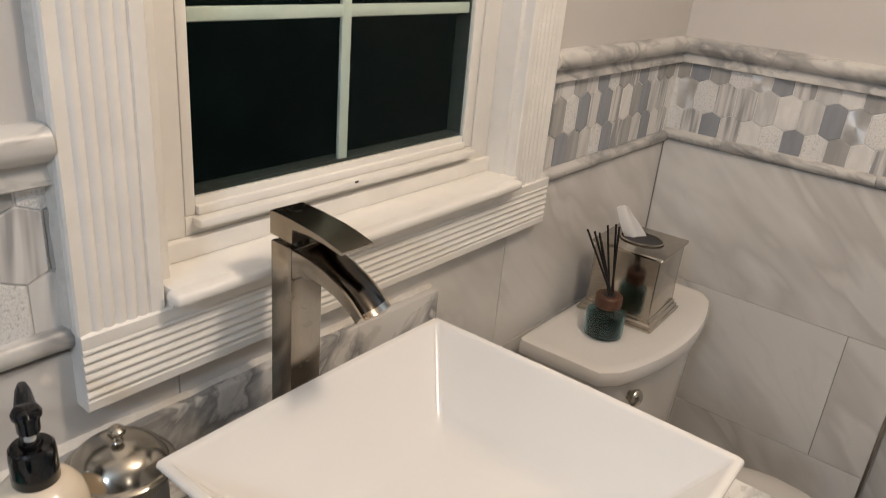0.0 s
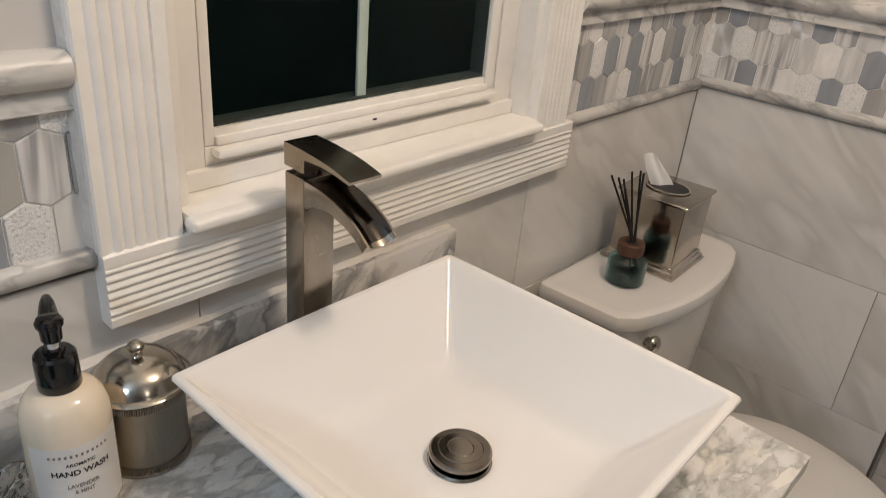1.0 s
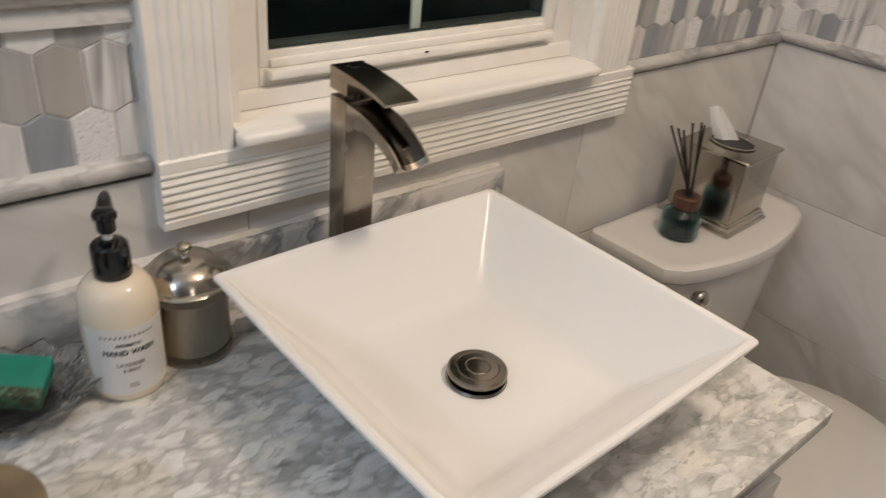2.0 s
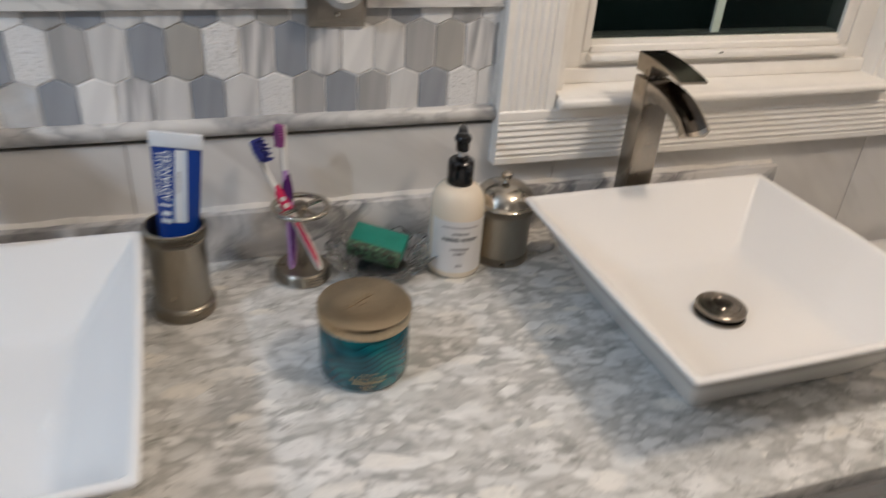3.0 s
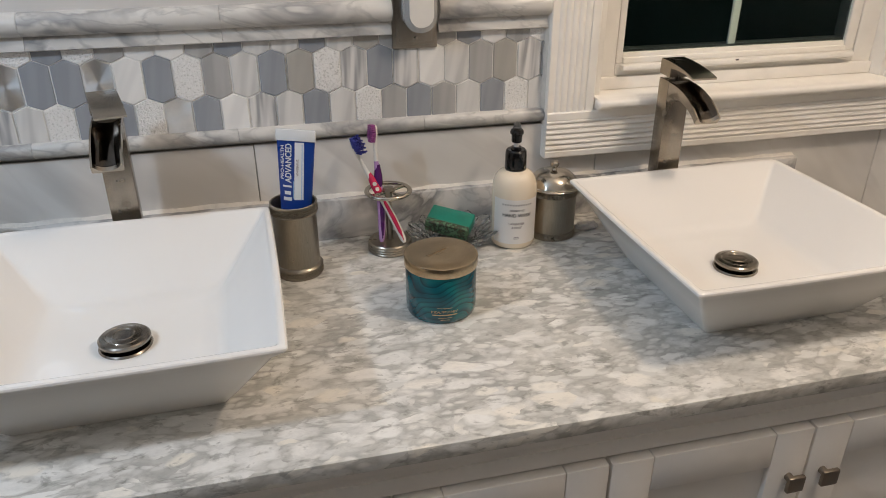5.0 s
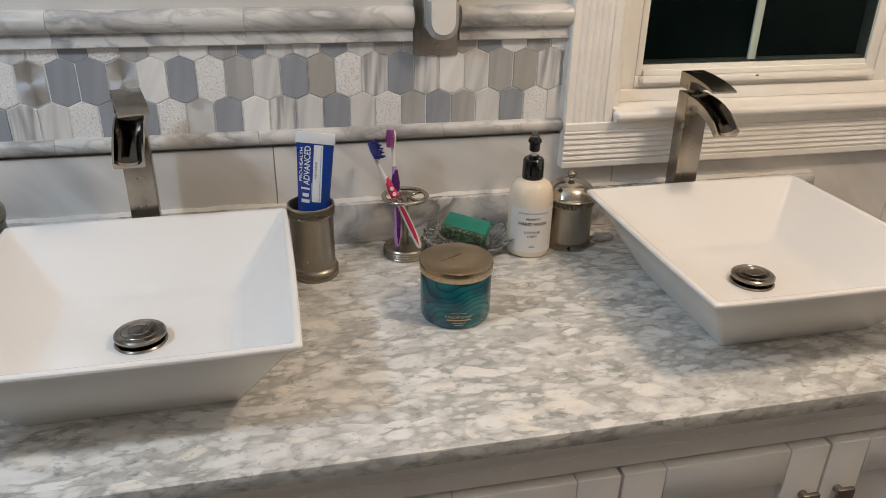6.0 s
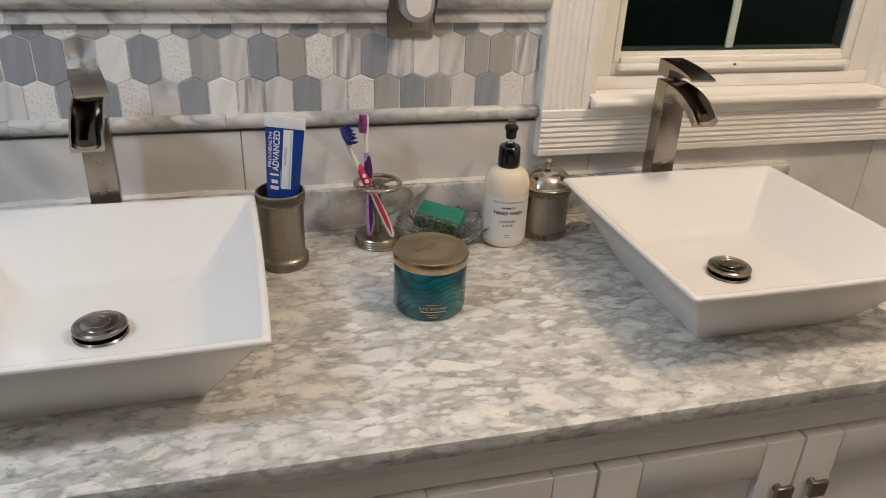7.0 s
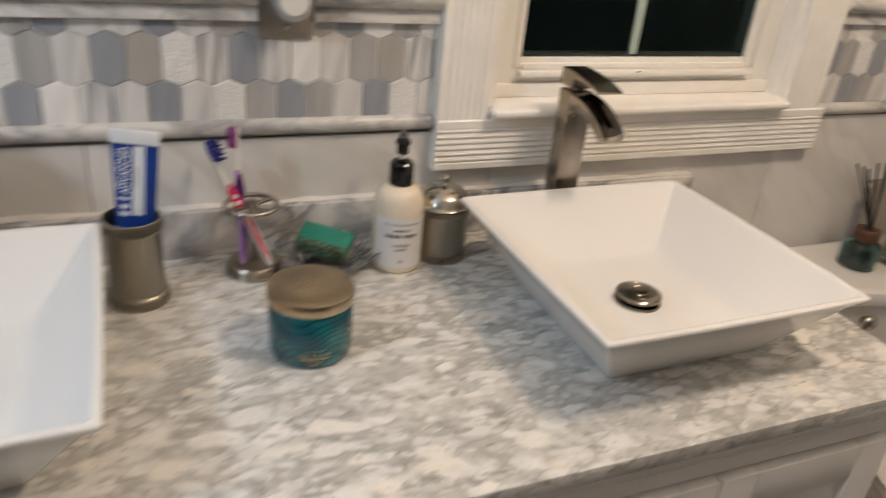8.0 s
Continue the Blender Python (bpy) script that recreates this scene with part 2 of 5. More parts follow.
SIDE_TILE = vein_marble("side_tile_marble", (0.83, 0.81, 0.78), (0.55, 0.525, 0.495), (42, 0, 0), (1, 1, 0.26), 1.7, 0.62, 0.15, thin_amount=0.12, fine=3.0, wander=0.4)
TRIM_MARBLE = vein_marble("trim_marble", (0.66, 0.645, 0.615), (0.26, 0.26, 0.265), (0, 14, 6), (1, 0.45, 0.45), 6.0, 0.85, 0.36, thin_amount=0.45, fine=4.5, wander=0.4)
SIDE_TRIM = vein_marble("side_trim_marble", (0.66, 0.645, 0.615), (0.26, 0.26, 0.265), (14, 0, 6), (0.45, 1, 0.45), 6.0, 0.85, 0.36, thin_amount=0.45, fine=4.5, wander=0.4)
SPLASH_MARBLE = vein_marble("splash_marble", (0.68, 0.665, 0.645), (0.23, 0.23, 0.235), (0, -30, 15), (1, 0.62, 0.62), 8.0, 0.95, 0.18, vary=0.0, thin_amount=0.25, fine=5.5, wander=0.5)
UPRIGHT = (0.09, 0.09, 1)
HEX = {
    "W": vein_marble("hex_white", (0.92, 0.905, 0.88), (0.76, 0.75, 0.735), (0, 25, 0), UPRIGHT, 5, 0.5, 0.15, thin_amount=0.0, fine=1.0, wander=0.0, banded=True),
    "L": vein_marble("hex_pale", (0.78, 0.77, 0.75), (0.58, 0.575, 0.565), (0, 10, 0), UPRIGHT, 6, 0.8, 0.15, thin_amount=0.0, fine=1.0, wander=0.0, banded=True),
    "G": vein_marble("hex_grey", (0.48, 0.475, 0.465), (0.38, 0.375, 0.37), (0, 4, 0), UPRIGHT, 6, 0.8, 0.15, thin_amount=0.0, fine=1.0, wander=0.0, banded=True),
    "S": vein_marble("hex_striped", (0.78, 0.765, 0.745), (0.38, 0.38, 0.385), (0, 2, 0), UPRIGHT, 9, 1.0, 0.15, thin_amount=0.0, fine=1.0, wander=0.0, banded=True),
    "B": vein_marble("hex_blue_grey", (0.345, 0.365, 0.40), (0.285, 0.305, 0.335), (0, 10, 0), UPRIGHT, 6, 0.6, 0.18, thin_amount=0.0, fine=1.0, wander=0.0, banded=True),
    "K": vein_marble("hex_taupe", (0.46, 0.445, 0.41), (0.40, 0.385, 0.36), (0, 10, 0), UPRIGHT, 6, 0.6, 0.12, thin_amount=0.0, fine=1.0, wander=0.0, banded=True),
    "T": textured_stone(),
    "M": spun_steel("hex_steel", "Y"),
}
HEX_SIDE_STEEL = spun_steel("hex_side_steel", "X")
PORCELAIN = plain("porcelain", (0.845, 0.83, 0.805), 0.11, var=0.01, scale=6, coat=0.12)
TOILET_WHITE = plain("toilet_porcelain", (0.76, 0.735, 0.70), 0.12, var=0.015, scale=6, coat=0.2)
NICKEL = brushed("brushed_nickel", (0.37, 0.328, 0.275), 0.25, (90, 90, 6), stain=0.40)
# nickel darkened to carry the shade inside the spout
CHANNEL = brushed("shaded_nickel", (0.085, 0.075, 0.065), 0.14, (60, 6, 60))
NICKEL_DARK = brushed("drain_nickel", (0.25, 0.225, 0.195), 0.20, (40, 40, 40))
PEWTER = brushed("pewter", (0.36, 0.325, 0.27), 0.30, (90, 90, 5))
BOX_METAL = brushed("box_metal", (0.44, 0.40, 0.345), 0.14, (5, 5, 60))
CHROME = plain("polished_metal", (0.47, 0.435, 0.38), 0.17, 1.0, var=0.05, scale=40)
BRONZE_PLATE = plain("nickel_plate", (0.36, 0.33, 0.29), 0.35, 1.0, var=0.08, scale=60)
GOLD_LID = brushed("gold_lid", (0.56, 0.445, 0.30), 0.22, (6, 80, 6))
CABINET_PAINT = plain("cabinet_paint", (0.86, 0.835, 0.80), 0.38, var=0.03, scale=12, relief=0.08)
KNOB = brushed("knob_bronze", (0.30, 0.26, 0.22), 0.35, (60, 60, 60))
BLACK = plain("black_plastic", (0.004, 0.004, 0.005), 0.09, var=0.1)
CREAM = plain("cream_soap", (0.85, 0.74, 0.585), 0.12, var=0.02, coat=0.4)
LABEL_WHITE = plain("white_label", (0.80, 0.77, 0.74), 0.35, var=0.02)
INK = plain("ink", (0.03, 0.028, 0.03), 0.5, var=0.05)
INK_GREY = plain("ink_grey", (0.26, 0.23, 0.23), 0.5, var=0.05)
WHITE_PLASTIC = plain("white_plastic", (0.78, 0.76, 0.72), 0.25, var=0.02)
CLEAR_PLASTIC = glass("clear_plastic", (0.95, 0.96, 0.96), 0.06, 1.46, 0.6)
def rippled(m, scale, strength):
    """Adds a cut, faceted relief to a material."""
    nt = m.node_tree
    vo = nt.nodes.new("ShaderNodeTexVoronoi")
    vo.inputs["Scale"].default_value = scale
    nt.links.new(coords(nt), vo.inputs["Vector"])
    bump(nt, nt.nodes["Principled BSDF"], vo.outputs["Distance"], strength, 0.004)
    return m


DISH_GLASS = glass("cut_glass", (0.99, 0.99, 0.99), 0.0, 1.62, 0.97)
WINDOW_GLASS = glass("window_glass", (0.88, 0.94, 0.92), 0.0, 1.10)
SPACER = plain("glazing_spacer", (0.035, 0.042, 0.040), 0.4, var=0.1, scale=40)
GRILLE = plain("grille_vinyl", (0.50, 0.54, 0.49), 0.4, var=0.03, scale=20)
TEAL_GLASS = glass("teal_glass", (0.46, 0.74, 0.77), 0.02, 1.45)
OIL = plain("dark_oil", (0.012, 0.014, 0.016), 0.08, var=0.1)
WOOD_COLLAR = plain("wooden_collar", (0.10, 0.042, 0.024), 0.5, var=0.25, scale=90, relief=0.3)
REED = plain("black_reed", (0.013, 0.010, 0.009), 0.7, var=0.2, scale=200)
TISSUE = plain("tissue_paper", (0.86, 0.85, 0.83), 0.9, var=0.02, relief=0.3)
TUBE_BLUE = plain("blue_tube", (0.006, 0.045, 0.27), 0.30, var=0.06, coat=0.1)
TUBE_WHITE = plain("white_tube", (0.78, 0.80, 0.82), 0.25, var=0.02, coat=0.3)
TUBE_LIGHT = plain("light_blue_print", (0.25, 0.45, 0.72), 0.3)
PURPLE = plain("purple_plastic", (0.08, 0.014, 0.115), 0.25, var=0.08)
LAVENDER = plain("lavender_plastic", (0.46, 0.26, 0.53), 0.25, var=0.06)
PINK = plain("pink_plastic", (0.62, 0.03, 0.10), 0.25, var=0.06)
BRISTLE_BLUE = plain("blue_bristle", (0.03, 0.035, 0.24), 0.6, var=0.4, scale=600, relief=0.8)
BRISTLE_MAGENTA = plain("magenta_bristle", (0.30, 0.06, 0.25), 0.6, var=0.4, scale=600, relief=0.8)
AGATE = agate_teal()
SOAP = soap_material()
GOLD_INK = plain("gold_ink", (0.62, 0.50, 0.26), 0.35, 0.6)
FLOOR_TILE = vein_marble("floor_tile", (0.26, 0.245, 0.23), (0.18, 0.17, 0.165), (0, 0, 30), (1, 0.25, 1), 3, 0.5, 0.3)
# night backdrop; a faint mottled green glow is added by emission
NIGHT = plain("night_glow", (0.003, 0.008, 0.007), 0.9, var=0.4, scale=3)
NIGHT_B = NIGHT.node_tree.nodes["Principled BSDF"]
NIGHT.node_tree.links.new(ramp(NIGHT.node_tree, noise_tex(NIGHT.node_tree, coords(NIGHT.node_tree), 1.6, 5, 0.6).outputs[0], [(0.35, (0.0012, 0.0030, 0.0025)), (0.65, (0.0045, 0.0095, 0.0080))]), NIGHT_B.inputs["Emission Color"])
NIGHT_B.inputs["Emission Strength"].default_value = 0.35
CAULK = plain("caulk", (0.74, 0.71, 0.66), 0.5, var=0.08, scale=90, relief=0.5)


rippled(DISH_GLASS, 85, 0.9)
rippled(CLEAR_PLASTIC, 60, 0.3)


# ---- mesh helpers ----
def finish(name, bm, material, angle=32.0):
    bmesh.ops.recalc_face_normals(bm, faces=bm.faces)
    me = bpy.data.meshes.new(name)
    bm.to_mesh(me)
    bm.free()
    me.polygons.foreach_set("use_smooth", [True] * len(me.polygons))
    me.set_sharp_from_angle(angle=radians(angle))
    if material:
        me.materials.append(material)
    return me


def part(name, bm, material, parent, label="", angle=32.0):
    ob = new(name, finish(name, bm, material, angle))
    ob.parent = parent
    return tagged(ob, label)


def thing(name, place, label, category, group="", turn=0.0):
    ob = new(name)
    ob.empty_display_size = 0.03
    ob.matrix_world = pose(*place, 0, 0, turn)
    return tagged(ob, label, category, group)


def solid(name, bm, material, label, category="", kind="", place=(0, 0, 0), angle=32.0):
    ob = new(name, finish(name, bm, material, angle))
    ob.location = place
    return tagged(ob, label, category, "", kind)


def box(lo, hi, bevel=0.0, seg=2, bm=None):
    """A box, its edges rounded, alone or added to bm."""
    b = bmesh.new()
    r = bmesh.ops.create_cube(b, size=1.0)
    for v in r["verts"]:
        v.co = Vector([(lo[k] + hi[k]) / 2 + v.co[k] * (hi[k] - lo[k]) for k in range(3)])
    if bevel:
        bmesh.ops.bevel(b, geom=b.edges[:], offset=bevel, segments=seg, affect="EDGES", profile=0.5)
    return merge(bm, b)


def merge(into, b):
    if into is None:
        return b
    me = bpy.data.meshes.new("tmp")
    b.to_mesh(me)
    b.free()
    into.from_mesh(me)
    bpy.data.meshes.remove(me)
    return into


def loft(loops, closed=True, cap=(True, True), bm=None):
    """Skin over loops of equally many points."""
    b = bmesh.new()
    rings = [[b.verts.new(p) for p in lp] for lp in loops]
    n = len(rings[0])
    for r0, r1 in zip(rings, rings[1:]):
        for k in range(n if closed else n - 1):
            b.faces.new((r0[k], r0[(k + 1) % n], r1[(k + 1) % n], r1[k]))
    if cap[0]:
        b.faces.new(rings[0])
    if cap[1]:
        b.faces.new(rings[-1])
    return merge(bm, b)


def lathe(profile, n=40, centre=(0, 0), cap=(True, True), bm=None):
    return loft([[(centre[0] + r * math.cos(2 * math.pi * k / n), centre[1] + r * math.sin(2 * math.pi * k / n), z) for k in range(n)] for r, z in profile], True, cap, bm)


def tube(points, radius, n=10, bm=None):
    """A round rod along points; radius a number or one for each point."""
    pts = [Vector(p) for p in points]
    rad = radius if isinstance(radius, (list, tuple)) else [radius] * len(pts)
    loops = []
    side = None
    for k, p in enumerate(pts):
        d = (pts[min(k + 1, len(pts) - 1)] - pts[max(k - 1, 0)]).normalized()
        if side is None:
            side = d.orthogonal().normalized()
        side = (side - d * side.dot(d)).normalized()
        up = d.cross(side)
        loops.append([p + (side * math.cos(2 * math.pi * j / n) + up * math.sin(2 * math.pi * j / n)) * rad[k] for j in range(n)])
    return loft(loops, True, (True, True), bm)


def prism(outline, axis, a, b, bm=None):
    """An outline of (u, v) drawn out along an axis from a to b."""
    def at(u, v, w):
        return {"x": (w, u, v), "y": (u, w, v), "z": (u, v, w)}[axis]
    return loft([[at(u, v, a) for u, v in outline], [at(u, v, b) for u, v in outline]], True, (True, True), bm)


def round_square(half_x, half_y, r, z, n=5, cx=0.0, cy=0.0):
    pts = []
    for sx, sy, a0 in ((1, 1, 0), (-1, 1, 90), (-1, -1, 180), (1, -1, 270)):
        for k in range(n + 1):
            a = radians(a0 + 90 * k / n)
            pts.append((cx + sx * (half_x - r) + r * math.cos(a), cy + sy * (half_y - r) + r * math.sin(a), z))
    return pts


def lettering(text, height, width=0.0, bold=0.0):
    """A bmesh of text in the plane x, z, its middle at the origin, facing -y."""
    cu = bpy.data.curves.new("text", "FONT")
    cu.body, cu.size, cu.align_x, cu.align_y, cu.offset = text, 1.0, "CENTER", "CENTER", bold
    ob = bpy.data.objects.new("text", cu)
    scene.collection.objects.link(ob)
    bpy.context.view_layer.update()
    me = bpy.data.meshes.new_from_object(ob.evaluated_get(bpy.context.evaluated_depsgraph_get()))
    b = bmesh.new()
    b.from_mesh(me)
    bpy.data.objects.remove(ob)
    bpy.data.curves.remove(cu)
    bpy.data.meshes.remove(me)
    bmesh.ops.triangulate(b, faces=b.faces[:])
    bmesh.ops.subdivide_edges(b, edges=[e for e in b.edges if e.calc_length() > 0.25], cuts=2)
    xs = [v.co.x for v in b.verts]
    ys = [v.co.y for v in b.verts]
    wide, high = max(xs) - min(xs), max(ys) - min(ys)
    sy = height / high
    sx = width / wide if width else sy
    cx, cy = (max(xs) + min(xs)) / 2, (max(ys) + min(ys)) / 2
    for v in b.verts:
        v.co = Vector(((v.co.x - cx) * sx, 0.0, (v.co.y - cy) * sy))
    return b


def bend(b, radius, turn, z):
    """Lays a flat x, z drawing round a cylinder, its middle at the angle turn."""
    for v in b.verts:
        a = turn + v.co.x / radius
        v.co = Vector((radius * math.cos(a), radius * math.sin(a), z + v.co.z))
    return b


def sheet(w, h, n=10):
    """A flat strip in x, z, cut along x so that it can be bent."""
    b = bmesh.new()
    lo = [b.verts.new((-w / 2 + w * k / n, 0, -h / 2)) for k in range(n + 1)]
    hi = [b.verts.new((-w / 2 + w * k / n, 0, h / 2)) for k in range(n + 1)]
    for k in range(n):
        b.faces.new((lo[k], lo[k + 1], hi[k + 1], hi[k]))
    return b


# ---- the room ----
TOP = 0.84            # counter
SIDE = 1.64           # tile face of the side wall
LOW, HIGH = 1.019, 1.246
END = -0.586          # where the side wall steps back
WIN_L, WIN_R, WIN_B, WIN_T = 0.345, 1.045, 1.04, 2.02

b = box((-1.4, 0.010, 0), (WIN_L, 0.16, 2.42))
b = box((WIN_R, 0.010, 0), (SIDE + 0.16, 0.16, 2.42), bm=b)
b = box((WIN_L, 0.010, 0), (WIN_R, 0.16, WIN_B), bm=b)
b = box((WIN_L, 0.010, WIN_T), (WIN_R, 0.16, 2.42), bm=b)
b = box((-1.4, -0.002, HIGH - 0.016), (0.305, 0.0105, 2.42), bm=b)
b = box((1.08, -0.002, HIGH - 0.003), (SIDE + 0.012, 0.0105, 2.42), bm=b)
wall_back = solid("wall_north", b, WALL_PAINT, "warm grey painted wall above a tiled wainscot", "wall", "structure")
b = box((SIDE + 0.010, END, 0), (SIDE + 0.16, 0.010, 2.42))
b = box((SIDE - 0.002, END, HIGH - 0.003), (SIDE + 0.0105, -0.0025, 2.42), bm=b)
b = box((SIDE + 0.090, -4.2, 0), (SIDE + 0.16, END - 0.0002, 2.42), bm=b)
wall_side = solid("wall_east", b, WALL_PAINT, "warm grey painted wall above a tiled wainscot", "wall", "structure")
solid("wall_west", box((-1.56, -4.2, 0), (-1.4, 0.16, 2.42)), FAR_PAINT, "unseen plain wall, coloured dark to cut bounced light", "wall", "structure")
solid("wall_south", box((-1.56, -4.36, 0), (SIDE + 0.16, -4.2, 2.42)), FAR_PAINT, "unseen plain wall, coloured dark to cut bounced light", "wall", "structure")
solid("floor", box((-1.56, -4.36, -0.1), (SIDE + 0.16, 0.16, 0)), FLOOR_TILE, "grey veined stone bathroom floor", "floor", "structure")
solid("ceiling", box((-1.56, -4.36, 2.42), (SIDE + 0.16, 0.16, 2.52)), CEILING, "white painted ceiling", "ceiling", "structure")
solid("backdrop", box((-4, 3.0, -1), (6, 3.05, 4)), NIGHT, "dark night backdrop outside the window with a faint added green glow", "backdrop", "structure")

# ---- window ----
window = new("window_1")
tagged(window, "white sash window with fluted casing, dark night outside", "window", "", "structure")


def fluted(width, thick, first, count, pitch, groove):
    """Outline of a board with rounded reeds between plain margins, as (across, out)."""
    pts = [(0, 0), (0, thick - 0.002), (0.002, thick)]
    for k in range(count):
        s = first + k * pitch
        pts.append((s, thick))
        for j in range(0, 7):
            a = math.pi * j / 6
            pts.append((s + groove + (pitch - groove) * 0.5 * (1 - math.cos(a)), thick - groove * 0.9 + groove * 1.25 * math.sin(a)))
    pts += [(first + count * pitch + 0.0005, thick), (width - 0.002, thick), (width, thick - 0.002), (width, 0)]
    return pts


def reeded(width, thick, first, count, pitch, depth):
    """Outline of a board with low rounded reeds that meet in soft hollows, as (across, out)."""
    pts = [(0, 0), (0, thick - 0.002), (0.002, thick)]
    for k in range(count):
        for j in range(9 if k == count - 1 else 8):
            pts.append((first + (k + j / 8) * pitch, thick - depth + depth * math.sin(math.pi * j / 8) ** 0.8))
    return pts + [(first + count * pitch + 0.0012, thick), (width - 0.002, thick), (width, thick - 0.002), (width, 0)]


AP_B, AP_T = 0.957, 1.040
CAS_L, CAS_R, CAS_W = 0.2945, 1.086, 0.0885
side_profile = [(x, 0.010 - o) for x, o in reeded(CAS_W, 0.032, 0.0145, 5, 0.0115, 0.0028)]
part("casing", prism([(CAS_L + x, y) for x, y in side_profile], "z", AP_T, 2.10), TRIM_PAINT, window, "fluted white painted casing", 25)
part("casing", prism([(CAS_R - x, y) for x, y in side_profile], "z", AP_T, 2.10), TRIM_PAINT, window, "fluted white painted casing", 25)
part("casing", prism([(y, 2.102 + x) for x, y in side_profile], "x", CAS_L, CAS_R), TRIM_PAINT, window, "fluted white painted head casing", 25)
apron_outline = [(0.010 - o, AP_B + z) for z, o in fluted(AP_T - AP_B, 0.034, 0.011, 6, 0.0096, 0.0030)]
part("apron", prism(apron_outline, "x", 0.296, 1.105), TRIM_PAINT, window, "white painted apron with horizontal reeding", 25)

# stool with a rounded nose, resting on the apron
stool = box((0.386, -0.030, 1.0402), (0.996, 0.045, 1.0615), 0.002)
stool = box((0.381, -0.0465, 1.0470), (0.989, -0.0245, 1.0613), 0.0058, 4, bm=stool)
part("stool", stool, TRIM_PAINT, window, "white painted stool with rounded nose", 40)

# jamb liners, the vinyl frame inside them, the board below it
GL_L, GL_R, GL_B, GL_T = 0.4565, 0.9235, 1.1250, 1.560
for s, x in ((1, 0.383), (-1, 1.006)):
    part("jamb", box((min(x, x + s * 0.018), -0.004, 1.060), (max(x, x + s * 0.018), 0.068, 2.02), 0.002), TRIM_PAINT, window)
    part("frame_strip", box((min(x + s * 0.018, x + s * 0.0590), 0.030, 1.0842), (max(x + s * 0.018, x + s * 0.0590), 0.067, 2.02), 0.0015), VINYL, window)
part("frame_sill", box((0.4424, 0.0302, 1.0842), (0.9466, 0.067, 1.1062), 0.0015), VINYL, window)
part("bottom_board", box((0.4012, 0.022, 1.0617), (0.9878, 0.120, 1.0840), 0.002), TRIM_PAINT, window)

# the lower sash: stiles, stepped bottom rail with a finger ledge, top rail above the view
sash_l, sash_r = 0.4436, 0.9454
part("sash_stile", box((sash_l, 0.0315, 1.1066), (GL_L, 0.064, GL_T), 0.002), VINYL, window)
part("sash_stile", box((GL_R, 0.0315, 1.1066), (sash_r, 0.064, GL_T), 0.002), VINYL, window)
rail = box((GL_L + 0.0002, 0.0330, 1.1066), (GL_R - 0.0002, 0.064, GL_B), 0.0015)
rail = box((GL_L + 0.0002, 0.0270, 1.1066), (GL_R - 0.0002, 0.050, 1.1165), 0.0015, bm=rail)
rail = box((0.4495, 0.0125, 1.0962), (0.9340, 0.0300, 1.1066), 0.003, bm=rail)
part("bottom_rail", rail, VINYL, window, "stepped bottom rail with finger ledge")
part("meeting_rail", box((sash_l, 0.0315, GL_T + 0.0002), (sash_r, 0.064, GL_T + 0.034), 0.002), VINYL, window)
part("upper_rail", box((sash_l - 0.001, 0.070, GL_T - 0.004), (sash_r + 0.001, 0.094, GL_T + 0.032), 0.003), VINYL, window)

# spacers between the two sheets of glass, coloured dark for the reflections there
for lo, hi in (((GL_L + 0.0002, GL_B + 0.0002), (GL_L + 0.0026, GL_T)), ((GL_R - 0.0026, GL_B + 0.0002), (GL_R - 0.0002, GL_T)), ((GL_L + 0.0028, GL_B + 0.0002), (GL_R - 0.0028, GL_B + 0.0040))):
    part("spacer", box((lo[0], 0.0392, lo[1]), (hi[0], 0.0640, hi[1])), SPACER, window, "glazing spacer, coloured dark in place of edge reflections")

# slim grille bars between the two sheets of glass
GX, GZ = 0.6805, 1.3120
part("grille", box((GX - 0.0080, 0.0415, GL_B), (GX + 0.0080, 0.0475, GL_T), 0.0022), GRILLE, window, "slim upright grille bar between the panes")
part("grille", box((GL_L, 0.0417, GZ - 0.0075), (GL_R, 0.0473, GZ + 0.0075), 0.0022), GRILLE, window, "slim level grille bar between the panes")
part("grille", box((GX - 0.0080, 0.0785, GL_T + 0.0322), (GX + 0.0080, 0.0845, 2.02), 0.0022), GRILLE, window)
for lo, hi in (((GL_L, 0.0350, GL_B), (GL_R, 0.0380, GL_T)), ((GL_L, 0.0520, GL_B), (GL_R, 0.0550, GL_T)), ((sash_l, 0.0880, GL_T + 0.0322), (sash_r, 0.0910, 2.02))):
    pane = part("pane", box(lo, hi), WINDOW_GLASS, window, "clear pane, black with night")
    pane.visible_shadow = False
part("paint_chip", box((0.6755, 0.0106, 1.1040), (0.6815, 0.0128, 1.1064), 0.0008), INK, window, "dark chip in the paint")

caulk = bmesh.new()
steps = 90
loops = []
for k in range(steps + 1):
    z = 1.045 + (2.05 - 1.045) * k / steps
    w = 0.0032 + 0.0022 * noise.noise((0.3, 0.1, z * 60)) + 0.0015 * noise.noise((1.3, 2.1, z * 23))
    loops.append([(0.2947, -0.0008, z), (0.2947, -0.0125, z), (0.2947 - w * 0.5, -0.011, z), (0.2947 - w - 0.001, -0.0008, z)])
part("caulk_bead", loft(loops), CAULK, window, "rough bead of caulk along the casing", 60)

part("caulk_dab", prism([(-0.0078 + 0.0180 * math.cos(2 * math.pi * k / 24), 1.2335 + 0.0172 * math.sin(2 * math.pi * k / 24)) for k in range(24)], "x", 1.0862, 1.0903), CAULK, window, "white filler closing the end of the rail", 40)

